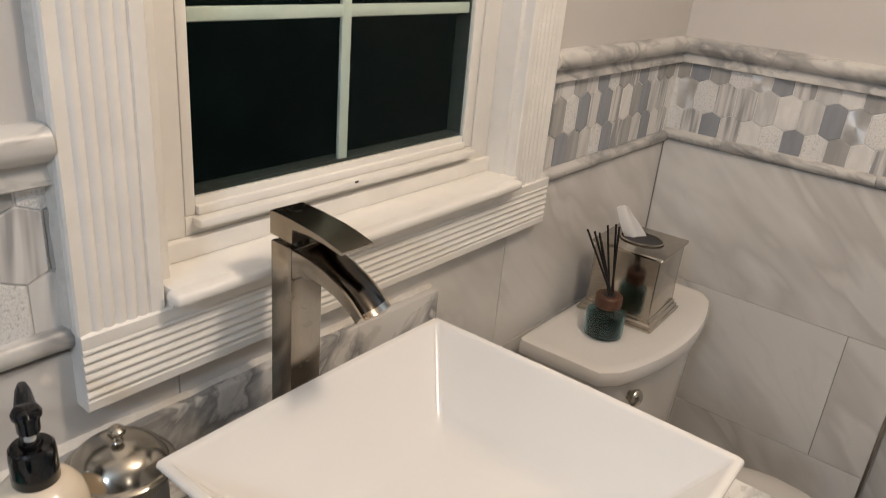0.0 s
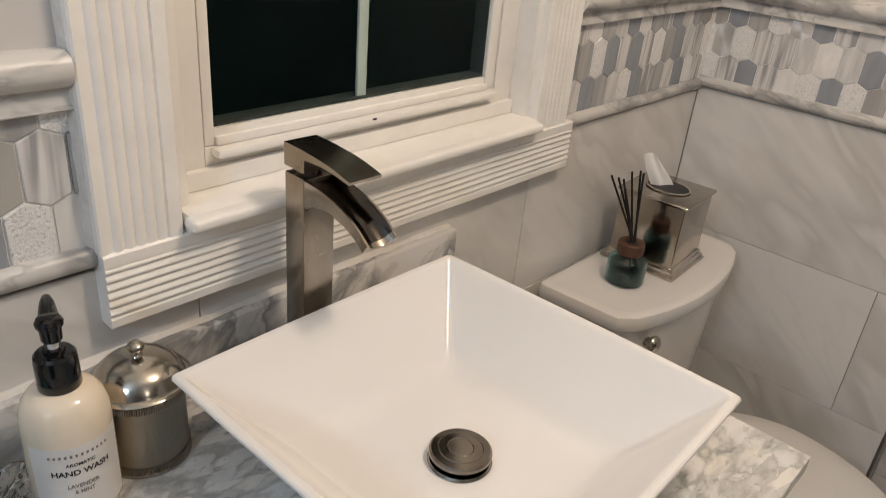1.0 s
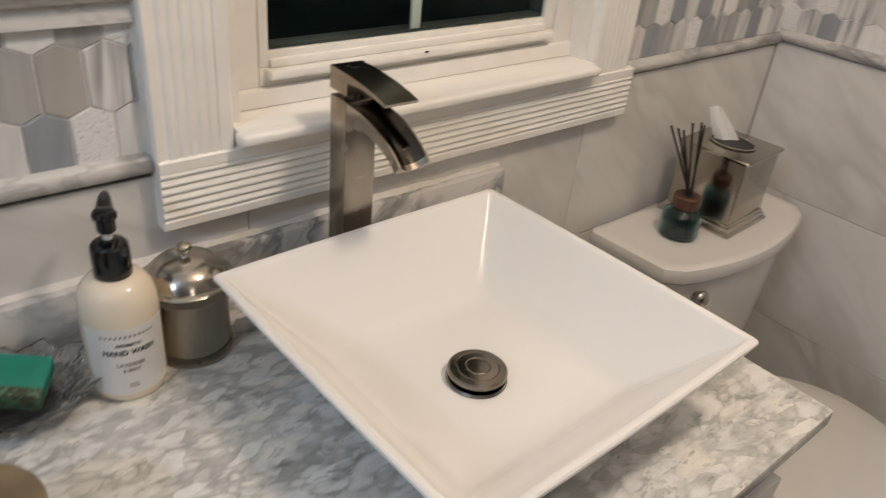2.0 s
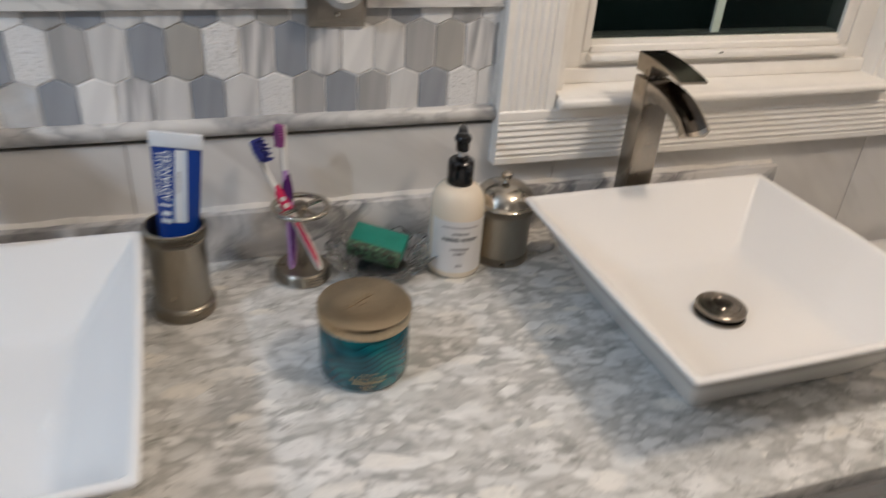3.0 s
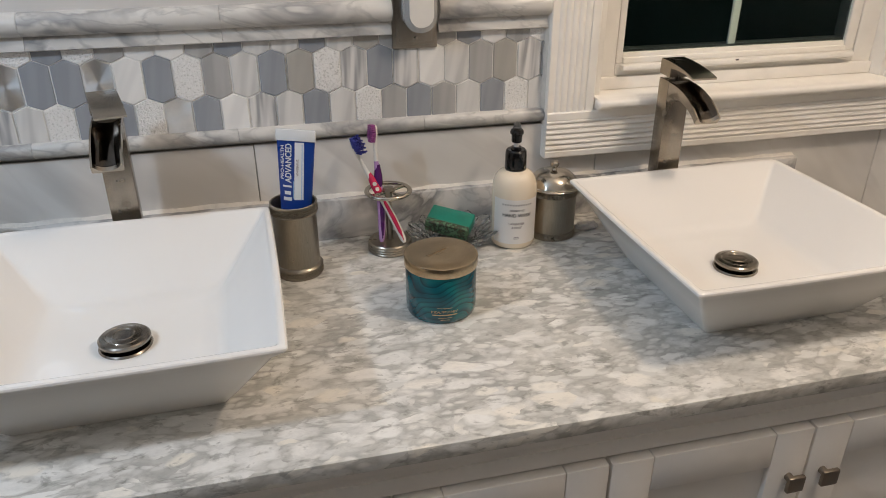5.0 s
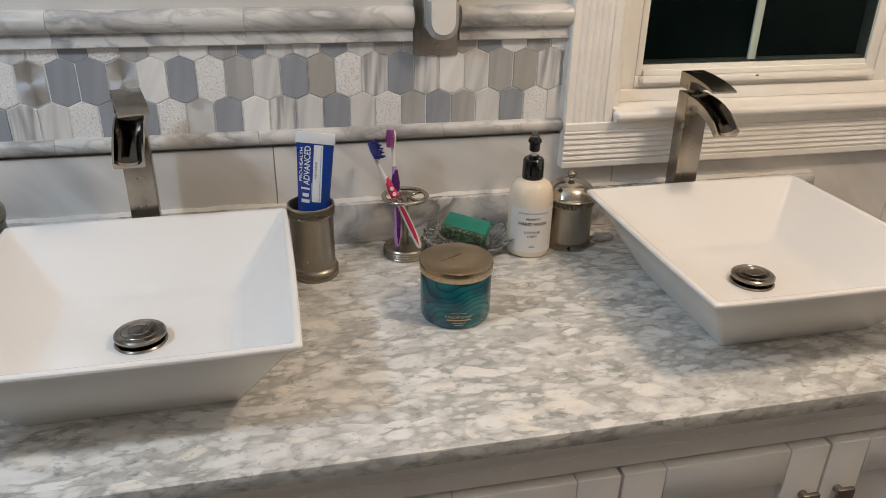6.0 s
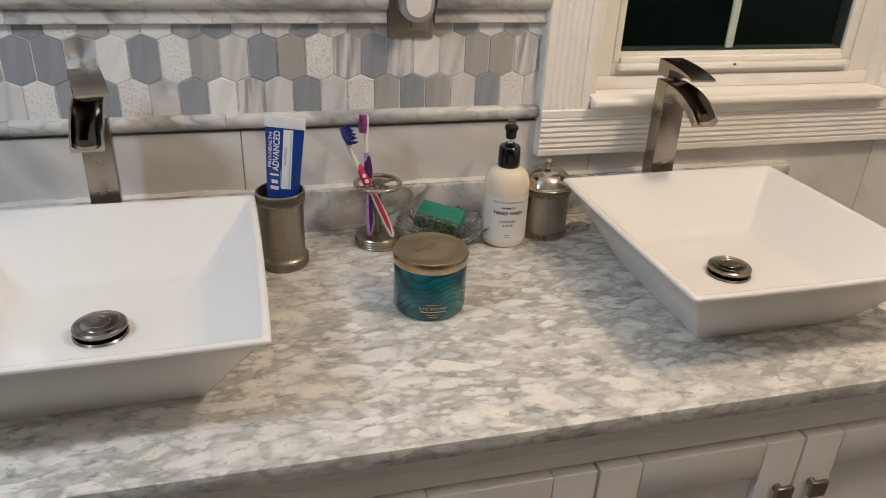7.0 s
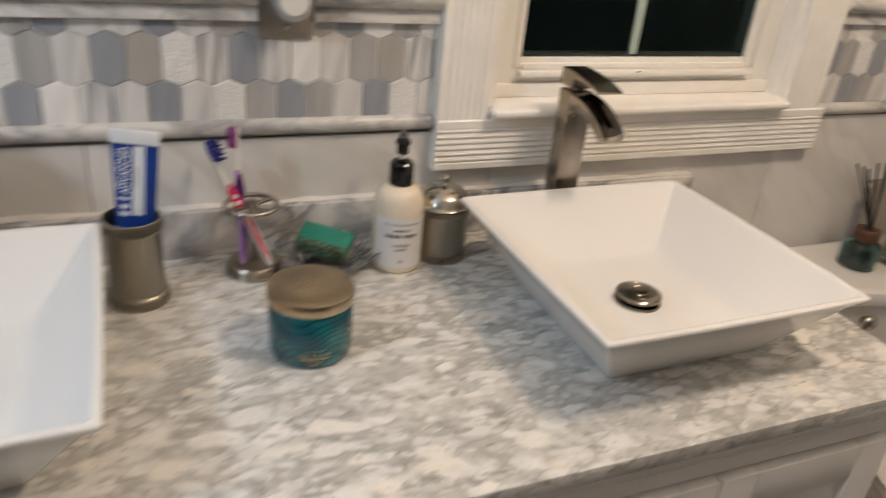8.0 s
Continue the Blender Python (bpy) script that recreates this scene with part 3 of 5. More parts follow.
# ---- tiled wainscot: trims ----
def rail_profile(up):
    """The chair rail, as (out, height): a flat lip, a hollow and a full round."""
    pts = [(-0.010, 1.1875), (0.0100, 1.1875), (0.0116, 1.1888), (0.0114, 1.1910), (0.0096, 1.1950), (0.0082, 1.2000), (0.0074, 1.2060), (0.0064, 1.2078), (0.0120, 1.2086)]
    for k in range(11):
        a = radians(-70 + 160 * k / 10)
        pts.append((0.0070 + 0.0175 * math.cos(a), 1.2255 + 0.0165 * math.sin(a)))
    return [(o, z + up) for o, z in pts + [(-0.010, 1.2420)]]


def pencil_profile(up):
    low = LOW + up
    return [(-0.010, low)] + [(0.002 + 0.011 * math.cos(radians(a)), low + 0.012 + 0.012 * math.sin(radians(a))) for a in range(-90, 91, 20)] + [(-0.010, low + 0.024)]


def trims(parent, axis, face, spans, profile, name):
    for a, b_ in spans:
        a, b_ = a + 0.0003, b_ - 0.0003
        o = (a + b_) / 2
        if axis == "x":
            bm = prism([(face - u, z) for u, z in profile], "x", a - o, b_ - o)
        else:
            bm = prism([(face - u, z) for u, z in profile], "y", a - o, b_ - o)
        ob = part(name, bm, TRIM_MARBLE if axis == "x" else SIDE_TRIM, parent, "", 40)
        ob.location = (o, 0, 0) if axis == "x" else (0, o, 0)


def cuts(a, b_, first, step):
    edges = [a]
    x = first
    while x < b_ - 0.02:
        if x > a + 0.02:
            edges.append(x)
        x += step
    edges.append(b_)
    return list(zip(edges, edges[1:]))


trims(wall_back, "x", 0.0, cuts(-1.38, 0.029, -0.505, 0.2745) + [(0.105, 0.2943)], rail_profile(-0.004), "rail_piece")
trims(wall_back, "x", 0.0, cuts(1.0905, SIDE, 1.37, 0.305), rail_profile(0.008), "rail_piece")
trims(wall_back, "x", 0.0, cuts(-1.38, 0.2957, -0.53, 0.305), pencil_profile(0.003), "pencil_piece")
trims(wall_back, "x", 0.0, cuts(1.1065, SIDE, 1.36, 0.305), pencil_profile(0.001), "pencil_piece")
trims(wall_side, "y", SIDE, cuts(END, -0.001, -0.505, 0.305), rail_profile(0.009), "rail_piece")
trims(wall_side, "y", SIDE, cuts(END, -0.001, -0.435, 0.305), pencil_profile(0.008), "pencil_piece")

# grout beds behind the pieces: dark between the large tiles, pale in the mosaic
for lo, hi in (((-1.4, 0.0035), (0.31, 0.0098)), ((1.09, 0.0035), (SIDE + 0.0035, 0.0098)), ((SIDE + 0.0035, END), (SIDE + 0.0098, 0.0035))):
    solid("grout_bed", box((*lo, 0.0), (*hi, LOW - 0.0030 if lo[0] < 0 else LOW + 0.010)), GROUT, "dark grout between large wall tiles", "grout", "structure")
    lo = (lo[0], 0.0007) if lo[1] > 0 else (SIDE + 0.0007, lo[1])
    solid("grout_bed", box((*lo, LOW + 0.0102), (*hi, HIGH - 0.004)), PALE_GROUT, "pale grout between mosaic tiles", "grout", "structure")
solid("grout_bed", box((0.31, 0.0035, 0.0), (1.09, 0.0098, 0.96)), GROUT, "dark grout between large wall tiles", "grout", "structure")
solid("edge_trim", box((SIDE - 0.0015, END - 0.006, 0.0), (SIDE + 0.089, END - 0.0004, LOW), 0.001), BRONZE_PLATE, "slim metal edge trim where the tiling ends", "trim", "structure")


# ---- the vanity ----
C_L, C_R, C_F = -0.716, 0.831, -0.5755


def countertop():
    bm = box((C_L, C_F, -0.022), (C_R, 0.003, 0.0), 0.0022, 2)
    return solid("countertop", bm, MARBLE_TOP, "polished white and grey mottled marble vanity top", "countertop", place=(0, 0, TOP))


countertop()
solid("backsplash", box((C_L, -0.020, 0.0), (0.831, -0.0005, 0.073), 0.002), SPLASH_MARBLE, "grey veined white marble backsplash strip along the counter", "backsplash", place=(0, 0, TOP + 0.0005))
bead = []
for k in range(241):
    x = C_L + (0.831 - C_L) * k / 240
    h = max(0.0015, 0.0042 + 0.0030 * noise.noise((x * 22, 0.4, 0)) + 0.0016 * noise.noise((x * 90, 1.7, 0)))
    w = max(0.003, 0.0080 + 0.0050 * noise.noise((x * 17, 5.1, 0)) + 0.0020 * noise.noise((x * 70, 3.3, 0)))
    bead.append([(x, 0.0, -0.0003), (x, 0.0, h), (x, -w * 0.45, h * 0.62), (x, -w, -0.0003)])
solid("caulk_line", loft(bead), CAULK, "uneven white caulk on top of the backsplash", "caulk", "structure", place=(0, 0, TOP + 0.0735), angle=60)


def vanity():
    v = thing("vanity_cabinet", (0.055, -0.28, 0.0), "white painted shaker vanity cabinet with bronze square knobs", "cabinet")
    ox, oy = 0.055, -0.28
    bm = box((-0.70 - ox, -0.545 - oy, 0.09), (0.808 - ox, -0.004 - oy, TOP - 0.0225), 0.002)
    part("body", bm, CABINET_PAINT, v)
    bm = box((-0.66 - ox, -0.50 - oy, 0.0), (0.77 - ox, -0.03 - oy, 0.0895), 0.002)
    part("plinth", bm, CABINET_PAINT, v)
    # cornice strip under the top: a flat band, a small bead and a cove
    cove = [(-0.5455, 0.7560), (-0.5535, 0.7560), (-0.5535, 0.7800), (-0.5565, 0.7808), (-0.5565, 0.7832)]
    cove += [(-0.5545 - 0.0105 * (1 - math.cos(radians(a))), 0.7835 + 0.0205 * math.sin(radians(a))) for a in range(0, 91, 15)]
    cove += [(-0.5672, 0.8045), (-0.5672, TOP - 0.0240), (-0.5660, TOP - 0.0228), (-0.5455, TOP - 0.0228)]
    bm = prism([(y - oy, z) for y, z in cove], "x", -0.704 - ox, 0.812 - ox)
    part("top_rail", bm, CABINET_PAINT, v, "stepped rail below the top")

    def door(x0, x1, z0, z1, knobs):
        f = -0.5665 - oy
        bk = -0.5460 - oy
        w = 0.058
        cx = (x0 + x1) / 2 - ox
        h = (x1 - x0) / 2 - 0.0016
        cz = (z0 + z1) / 2
        hz = (z1 - z0) / 2
        d = new("door")
        d.parent = v
        d.location = (cx, 0, cz)
        bm = box((-h, f, -hz), (-h + w, bk, hz), 0.0025)
        bm = box((h - w, f, -hz), (h, bk, hz), 0.0025, bm=bm)
        bm = box((-h + w + 0.0002, f, hz - w), (h - w - 0.0002, bk, hz), 0.0025, bm=bm)
        bm = box((-h + w + 0.0002, f, -hz), (h - w - 0.0002, bk, -hz + w), 0.0025, bm=bm)
        part("frame", bm, CABINET_PAINT, d)
        part("panel", box((-h + w - 0.004, f + 0.0085, -hz + w - 0.004), (h - w + 0.004, bk - 0.002, hz - w + 0.004), 0.001), CABINET_PAINT, d)
        for kx, kz in knobs:
            bm = lathe([(0.006, 0.0), (0.006, 0.012)], 16)
            bmesh.ops.rotate(bm, verts=bm.verts, matrix=Matrix.Rotation(radians(90), 3, "X"))
            bmesh.ops.translate(bm, verts=bm.verts, vec=(kx - ox - cx, f, kz - cz))
            bm = box((kx - ox - cx - 0.0130, f - 0.019, kz - cz - 0.0130), (kx - ox - cx + 0.0130, f - 0.012, kz - cz + 0.0130), 0.002, bm=bm)
            part("knob", bm, KNOB, d, "square bronze knob")

    zt = 0.7525
    door(0.192, 0.489, 0.12, zt, [(0.463, 0.673)])
    door(0.489, 0.786, 0.12, zt, [(0.517, 0.673)])
    door(-0.0835, 0.192, 0.545, zt, [(0.054, 0.65)])
    door(-0.0835, 0.192, 0.335, 0.542, [(0.054, 0.44)])
    door(-0.0835, 0.192, 0.12, 0.332, [(0.054, 0.22)])
    door(-0.380, -0.0835, 0.12, zt, [(-0.352, 0.673)])
    door(-0.677, -0.380, 0.12, zt, [(-0.406, 0.673)])


vanity()


# ---- vessel sinks ----
def bowed_square(h, r, z, bow, n=5, m=7):
    """A square loop with rounded corners whose sides swell outwards by bow."""
    corners = round_square(h, h, r, z, n)
    pts = []
    for q in range(4):
        arc = corners[q * (n + 1):(q + 1) * (n + 1)]
        pts += arc
        a, b_ = Vector(arc[-1]), Vector(corners[((q + 1) * (n + 1)) % len(corners)])
        out = Vector(((a.x + b_.x) / 2, (a.y + b_.y) / 2, 0)).normalized()
        for k in range(1, m + 1):
            u = k / (m + 1)
            pts.append(tuple(a.lerp(b_, u) + out * bow * 4 * u * (1 - u)))
    return pts


def sink(place):
    s = thing("vessel_sink", place, "white square porcelain vessel sink with thin flared rim on the counter", "sink", "vessel sinks")
    R = 0.1985
    outer = [(0.119, 0.0, 0.005), (0.1215, 0.0008, 0.006), (0.1235, 0.004, 0.006), (0.141, 0.030, 0.007), (0.163, 0.065, 0.008), (0.1845, 0.098, 0.009), (R - 0.0016, 0.1105, 0.006), (R, 0.1135, 0.006), (R - 0.0006, 0.1158, 0.006), (R - 0.0024, 0.1172, 0.006)]
    inner = [(R - 0.0070, 0.1174, 0.006), (R - 0.0092, 0.1164, 0.006), (R - 0.0112, 0.1142, 0.006), (0.178, 0.1010, 0.005), (0.160, 0.0805, 0.006), (0.142, 0.0600, 0.007), (0.127, 0.0440, 0.009), (0.119, 0.0365, 0.012), (0.109, 0.0320, 0.016), (0.090, 0.0300, 0.02), (0.060, 0.0286, 0.03), (0.034, 0.0280, 0.033)]
    bm = loft([bowed_square(h, r, z, 0.0022 * max(0.0, (h - 0.12) / 0.08)) for h, z, r in outer + inner], True, (True, True))
    part("basin", bm, PORCELAIN, s, angle=28)
    part("drain_ring", lathe([(0.0325, 0.0275), (0.0335, 0.0295), (0.0315, 0.0315), (0.027, 0.0310), (0.024, 0.0282)], 36, (-0.002, -0.005)), NICKEL_DARK, s)
    cap = [(0.010, 0.0315), (0.024, 0.0320), (0.0305, 0.0355), (0.0325, 0.0385), (0.0322, 0.0415), (0.0300, 0.0432), (0.0235, 0.0443), (0.0229, 0.0438), (0.0222, 0.0444), (0.0140, 0.0452), (0.0130, 0.0444), (0.0120, 0.0451), (0.006, 0.0453), (0.0005, 0.0454)]
    part("drain_cap", lathe(cap, 40, (-0.002, -0.005)), NICKEL_DARK, s, "domed brushed nickel pop-up drain cap", 24)
    return s


sink_a = sink((0.5015, -0.3213, TOP))
sink_a.rotation_euler = (0, 0, radians(0.8))
copy_thing(sink_a, pose(-0.3850, -0.3215, TOP, 0, 0, 0.8))


# ---- faucets ----
def faucet(place):
    f = thing("faucet", place, "tall brushed nickel waterfall faucet standing behind the vessel sink", "faucet", "waterfall faucets")
    part("column", box((-0.0202, -0.0135, 0.0), (0.0202, 0.0205, 0.2640), 0.0014, 2), NICKEL, f)
    part("base_plate", box((-0.0228, -0.016, 0.0), (0.0228, 0.023, 0.006), 0.0015), NICKEL, f)
    # spout: an open channel with a rounded bed that arcs forward and down
    upper = [(-0.0140, 0.2630), (-0.028, 0.2626), (-0.044, 0.2612), (-0.063, 0.2575), (-0.084, 0.2505), (-0.102, 0.2410), (-0.1165, 0.2298)]
    under = [(-0.0140, 0.2290), (-0.027, 0.2375), (-0.043, 0.2405), (-0.060, 0.2395), (-0.079, 0.2355), (-0.0960, 0.2285), (-0.1095, 0.2190)]
    depth = [0.15, 0.35, 0.62, 0.74, 0.78, 0.80, 0.80]
    loops = []
    for (y1, z1), (y0, z0), dp in zip(upper, under, depth):
        w, t = 0.0200, 0.0026
        ring = [(-w, y1, z1), (-w, y0 + (y1 - y0) * 0.12, z0 + (z1 - z0) * 0.12), (-w + 0.002, y0, z0), (w - 0.002, y0, z0), (w, y0 + (y1 - y0) * 0.12, z0 + (z1 - z0) * 0.12), (w, y1, z1)]
        for k in range(9):
            c = math.cos(math.pi * k / 8)
            fall = dp * (1 - abs(c) ** 3.0)
            ring.append((c * (w - t), y1 + (y0 - y1) * fall, z1 + (z0 - z1) * fall))
        loops.append(ring)
    part("spout", loft(loops), NICKEL, f, "open curved waterfall spout", 40)
    # bed laid over the spout, its deep shade put into the colour
    bed = [[(x * 0.985, y - 0.0002, z + 0.0006) for x, y, z in ring[6:]] for ring in loops[:-1]]
    x_end = [Vector(p).lerp(Vector(q), 0.6) for p, q in zip(loops[-2][6:], loops[-1][6:])]
    bed.append([(p.x * 0.985, p.y - 0.0002, p.z + 0.0006) for p in x_end])
    part("channel", loft(bed, False, (False, False)), CHANNEL, f, "polished bed of the spout, shade under the lever painted in", 60)
    part("neck", lathe([(0.012, 0.2640), (0.012, 0.2705)], 24), NICKEL_DARK, f)
    # lever: a block that thins into a curved blade
    top = [(0.0210, 0.2960), (-0.006, 0.2960), (-0.0138, 0.2957), (-0.026, 0.2950), (-0.046, 0.2936), (-0.063, 0.2914), (-0.077, 0.2886), (-0.0875, 0.2862)]
    low = [(0.0210, 0.2710), (-0.006, 0.2706), (-0.0140, 0.2708), (-0.0146, 0.2862), (-0.040, 0.2878), (-0.061, 0.2868), (-0.076, 0.2847), (-0.0868, 0.2830)]
    bm = loft([[(-0.0204, y0, z0), (0.0204, y0, z0), (0.0204, y1, z1), (-0.0204, y1, z1)] for (y1, z1), (y0, z0) in zip(top, low)])
    bmesh.ops.bevel(bm, geom=[e for e in bm.edges if len(e.link_faces) == 2 and e.calc_face_angle(0) > 0.7], offset=0.0009, segments=2, affect="EDGES", profile=0.5)
    part("lever", bm, NICKEL, f, "flat curved lever handle", 30)
    return f


faucet_a = faucet((0.4975, -0.0880, TOP))
faucet_a.rotation_euler = (0, 0, radians(-2.0))
faucet_b = copy_thing(faucet_a, pose(-0.4000, -0.0880, TOP, 0, 0, 5.0))
for ob in faucet_b.children:
    if ob.name.startswith("lever"):
        ob.rotation_euler = (0, 0, radians(9))


# ---- toilet ----
def toilet():
    t = thing("toilet", (1.320, -0.024, 0.0), "white porcelain two-piece toilet against the tiled wall", "toilet")

    def plan(w, back, front, bulge, z, n=14):
        pts = []
        for k in range(5):
            a = radians(90 * k / 4)
            pts.append((w - 0.012 + 0.012 * math.cos(a), back - 0.012 + 0.012 * math.sin(a), z))
        for k in range(5):
            a = radians(90 + 90 * k / 4)
            pts.append((-w + 0.012 + 0.012 * math.cos(a), back - 0.012 + 0.012 * math.sin(a), z))
        for k in range(n + 1):
            u = -1 + 2 * k / n
            x = u * (w - 0.006 * abs(u) ** 8)
            y = front - bulge * (1 - u * u) + (0.012 if abs(u) > 0.999 else 0.0)
            pts.append((x, y, z))
        return pts

    lid = [(0.230, 0.701), (0.240, 0.7035), (0.244, 0.709), (0.244, 0.726), (0.2415, 0.7335), (0.234, 0.7362), (0.219, 0.7350), (0.165, 0.7353)]
    bm = loft([plan(w, 0.0 - (0.244 - w) * 0.6, -0.180 + (0.244 - w) * 0.7, 0.052, z) for w, z in lid])
    part("tank_lid", bm, TOILET_WHITE, t, "bow-fronted tank lid", 40)
    tank = [(0.194, 0.36), (0.202, 0.375), (0.223, 0.69), (0.225, 0.7025)]
    bm = loft([plan(w, -0.012, -0.154 - (w - 0.186) * 0.5, 0.046, z) for w, z in tank])
    part("tank", bm, TOILET_WHITE, t, angle=40)
    bm = lathe([(0.0005, 0.025), (0.010, 0.0243), (0.0155, 0.020), (0.0170, 0.014), (0.014, 0.008), (0.009, 0.004), (0.009, 0.0)], 24)
    bmesh.ops.rotate(bm, verts=bm.verts, matrix=Matrix.Rotation(radians(90), 3, "X"))
    bmesh.ops.translate(bm, verts=bm.verts, vec=(-0.158, -0.195, 0.668))
    part("flush_knob", bm, CHROME, t, "round chrome flush knob", 40)

    def oval(a, f, r, z, cy=-0.42, n=36):
        pts = []
        for k in range(n):
            an = 2 * math.pi * k / n
            y = math.sin(an)
            pts.append((a * math.cos(an) * (1 if y < 0 else 1 - 0.10 * y), cy + (r if y > 0 else f) * y, z))
        return pts

    bowl = [(0.11, 0.15, 0.17, 0.0), (0.115, 0.17, 0.18, 0.03), (0.11, 0.17, 0.18, 0.14), (0.14, 0.21, 0.19, 0.26), (0.178, 0.25, 0.20, 0.3300), (0.186, 0.262, 0.21, 0.3650), (0.184, 0.26, 0.21, 0.3720)]
    bm = loft([oval(a, f, r, z) for a, f, r, z in bowl])
    bm = box((-0.10, -0.24, 0.0), (0.10, -0.03, 0.362), 0.02, 3, bm=bm)
    part("bowl", bm, TOILET_WHITE, t, angle=40)
    seat = [(0.186, 0.262, 0.195, 0.3725), (0.190, 0.267, 0.198, 0.3770), (0.190, 0.267, 0.198, 0.3880), (0.187, 0.264, 0.196, 0.3910)]
    part("seat", loft([oval(a, f, r, z) for a, f, r, z in seat]), TOILET_WHITE, t, angle=40)
    cover = [(0.188, 0.265, 0.197, 0.3915), (0.191, 0.268, 0.199, 0.3960), (0.190, 0.267, 0.198, 0.4060), (0.180, 0.256, 0.19, 0.4120), (0.12, 0.18, 0.13, 0.4160)]
    part("seat_cover", loft([oval(a, f, r, z) for a, f, r, z in cover]), TOILET_WHITE, t, "closed seat cover", 40)


toilet()
LID = 0.7362


# ---- things on the tank ----
def tissue_box():
    t = thing("tissue_box", (1.353, -0.110, LID), "brushed pewter tissue box cover with a tissue pulled up", "tissue box", turn=3.0)
    b1 = loft([round_square(h, h, 0.003, z, 3) for h, z in ((0.0785, 0.0), (0.0790, 0.004), (0.0755, 0.006), (0.0750, 0.011), (0.0710, 0.014), (0.0705, 0.019), (0.0675, 0.021))])
    part("base", b1, CHROME, t, "stepped polished foot", 30)
    part("body", loft([round_square(h, h, 0.003, z, 3) for h, z in ((0.0670, 0.020), (0.0660, 0.070), (0.0670, 0.148), (0.0710, 0.144), (0.0725, 0.148), (0.0710, 0.1505))]), BOX_METAL, t, angle=30)
    # no hole is cut: a black oval plate carries the dark of the inside
    part("opening", loft([[(0.0330 * math.cos(2 * math.pi * k / 40), 0.0400 * math.sin(2 * math.pi * k / 40), z) for k in range(40)] for z in (0.1506, 0.1517)]), INK, t, "flat dark oval painting the shade inside the opening")
    ring = bmesh.new()
    for k in range(66):
        a = 2 * math.pi * k / 66
        bb = bmesh.new()
        bmesh.ops.create_icosphere(bb, subdivisions=1, radius=0.0023)
        bmesh.ops.translate(bb, verts=bb.verts, vec=(0.0350 * math.cos(a), 0.0425 * math.sin(a), 0.1525))
        merge(ring, bb)
    part("bead_ring", ring, CHROME, t, "beaded rim round the opening", 60)
    bm = bmesh.new()
    rows = []
    for j in range(9):
        v = j / 8
        row = []
        for i in range(13):
            u = -1 + 2 * i / 12
            w = 0.0240 * (1 - 0.26 * v) + 0.008 * v * (1 - v)
            fold = 0.0045 * u * u + 0.0022 * math.sin(u * 4.2 + v * 2.0) + 0.0006 * math.sin(u * 9 + 1.0 + v)
            row.append(bm.verts.new((u * w - 0.034 * v - 0.004, fold + 0.010 + 0.006 * v, 0.148 + 0.066 * v * (1 - 0.16 * u * u - 0.10 * u))))
        rows.append(row)
    for r0, r1 in zip(rows, rows[1:]):
        for i in range(12):
            bm.faces.new((r0[i], r0[i + 1], r1[i + 1], r1[i]))
    ex = bmesh.ops.extrude_face_region(bm, geom=bm.faces[:])
    bmesh.ops.translate(bm, verts=[g for g in ex["geom"] if isinstance(g, bmesh.types.BMVert)], vec=(0.001, 0.003, 0.0))
    bmesh.ops.rotate(bm, verts=bm.verts, cent=(0, 0, 0.15), matrix=Matrix.Rotation(radians(-40), 3, "Z"))
    part("tissue", bm, TISSUE, t, "folded white tissue", 60)


tissue_box()


def diffuser():
    d = thing("reed_diffuser", (1.213, -0.126, LID), "teal glass reed diffuser with wooden collar and black reeds", "diffuser")
    part("bottle", lathe([(0.0321, 0.0000), (0.0358, 0.0021), (0.0369, 0.0062), (0.0369, 0.0416), (0.0353, 0.0489), (0.0289, 0.0551), (0.0225, 0.0582), (0.0219, 0.0624), (0.0193, 0.0624), (0.0193, 0.0582), (0.0268, 0.0520), (0.0326, 0.0468), (0.0337, 0.0416), (0.0337, 0.0083), (0.0310, 0.0062)], 40), TEAL_GLASS, d, "rounded teal glass bottle", 30)
    part("oil", lathe([(0.0305, 0.0068), (0.0332, 0.0094), (0.0332, 0.0370), (0.0326, 0.0375)], 32), OIL, d, "dark fragrance oil")
    part("collar", lathe([(0.0227, 0.0588), (0.0248, 0.0603), (0.0253, 0.0666), (0.0248, 0.0801), (0.0230, 0.0822), (0.0139, 0.0822), (0.0128, 0.0816)], 36), WOOD_COLLAR, d, "dark wooden collar")
    part("stopper", lathe([(0.0126, 0.0811), (0.0126, 0.0827)], 24), INK, d)
    rng = random.Random(4)
    for dx, dy, h in ((-0.030, 0.056, 0.205), (-0.026, 0.044, 0.203), (-0.010, 0.036, 0.199), (-0.016, 0.020, 0.215), (-0.006, 0.016, 0.219), (-0.008, 0.006, 0.218), (-0.020, 0.030, 0.188)):
        bx, by = rng.uniform(-0.007, 0.007), rng.uniform(-0.007, 0.007)
        part("reed", tube([(bx - dx * 0.3, by - dy * 0.3, 0.014), (bx, by, 0.082), (bx + dx, by + dy, h)], 0.0020, 7), REED, d)


diffuser()


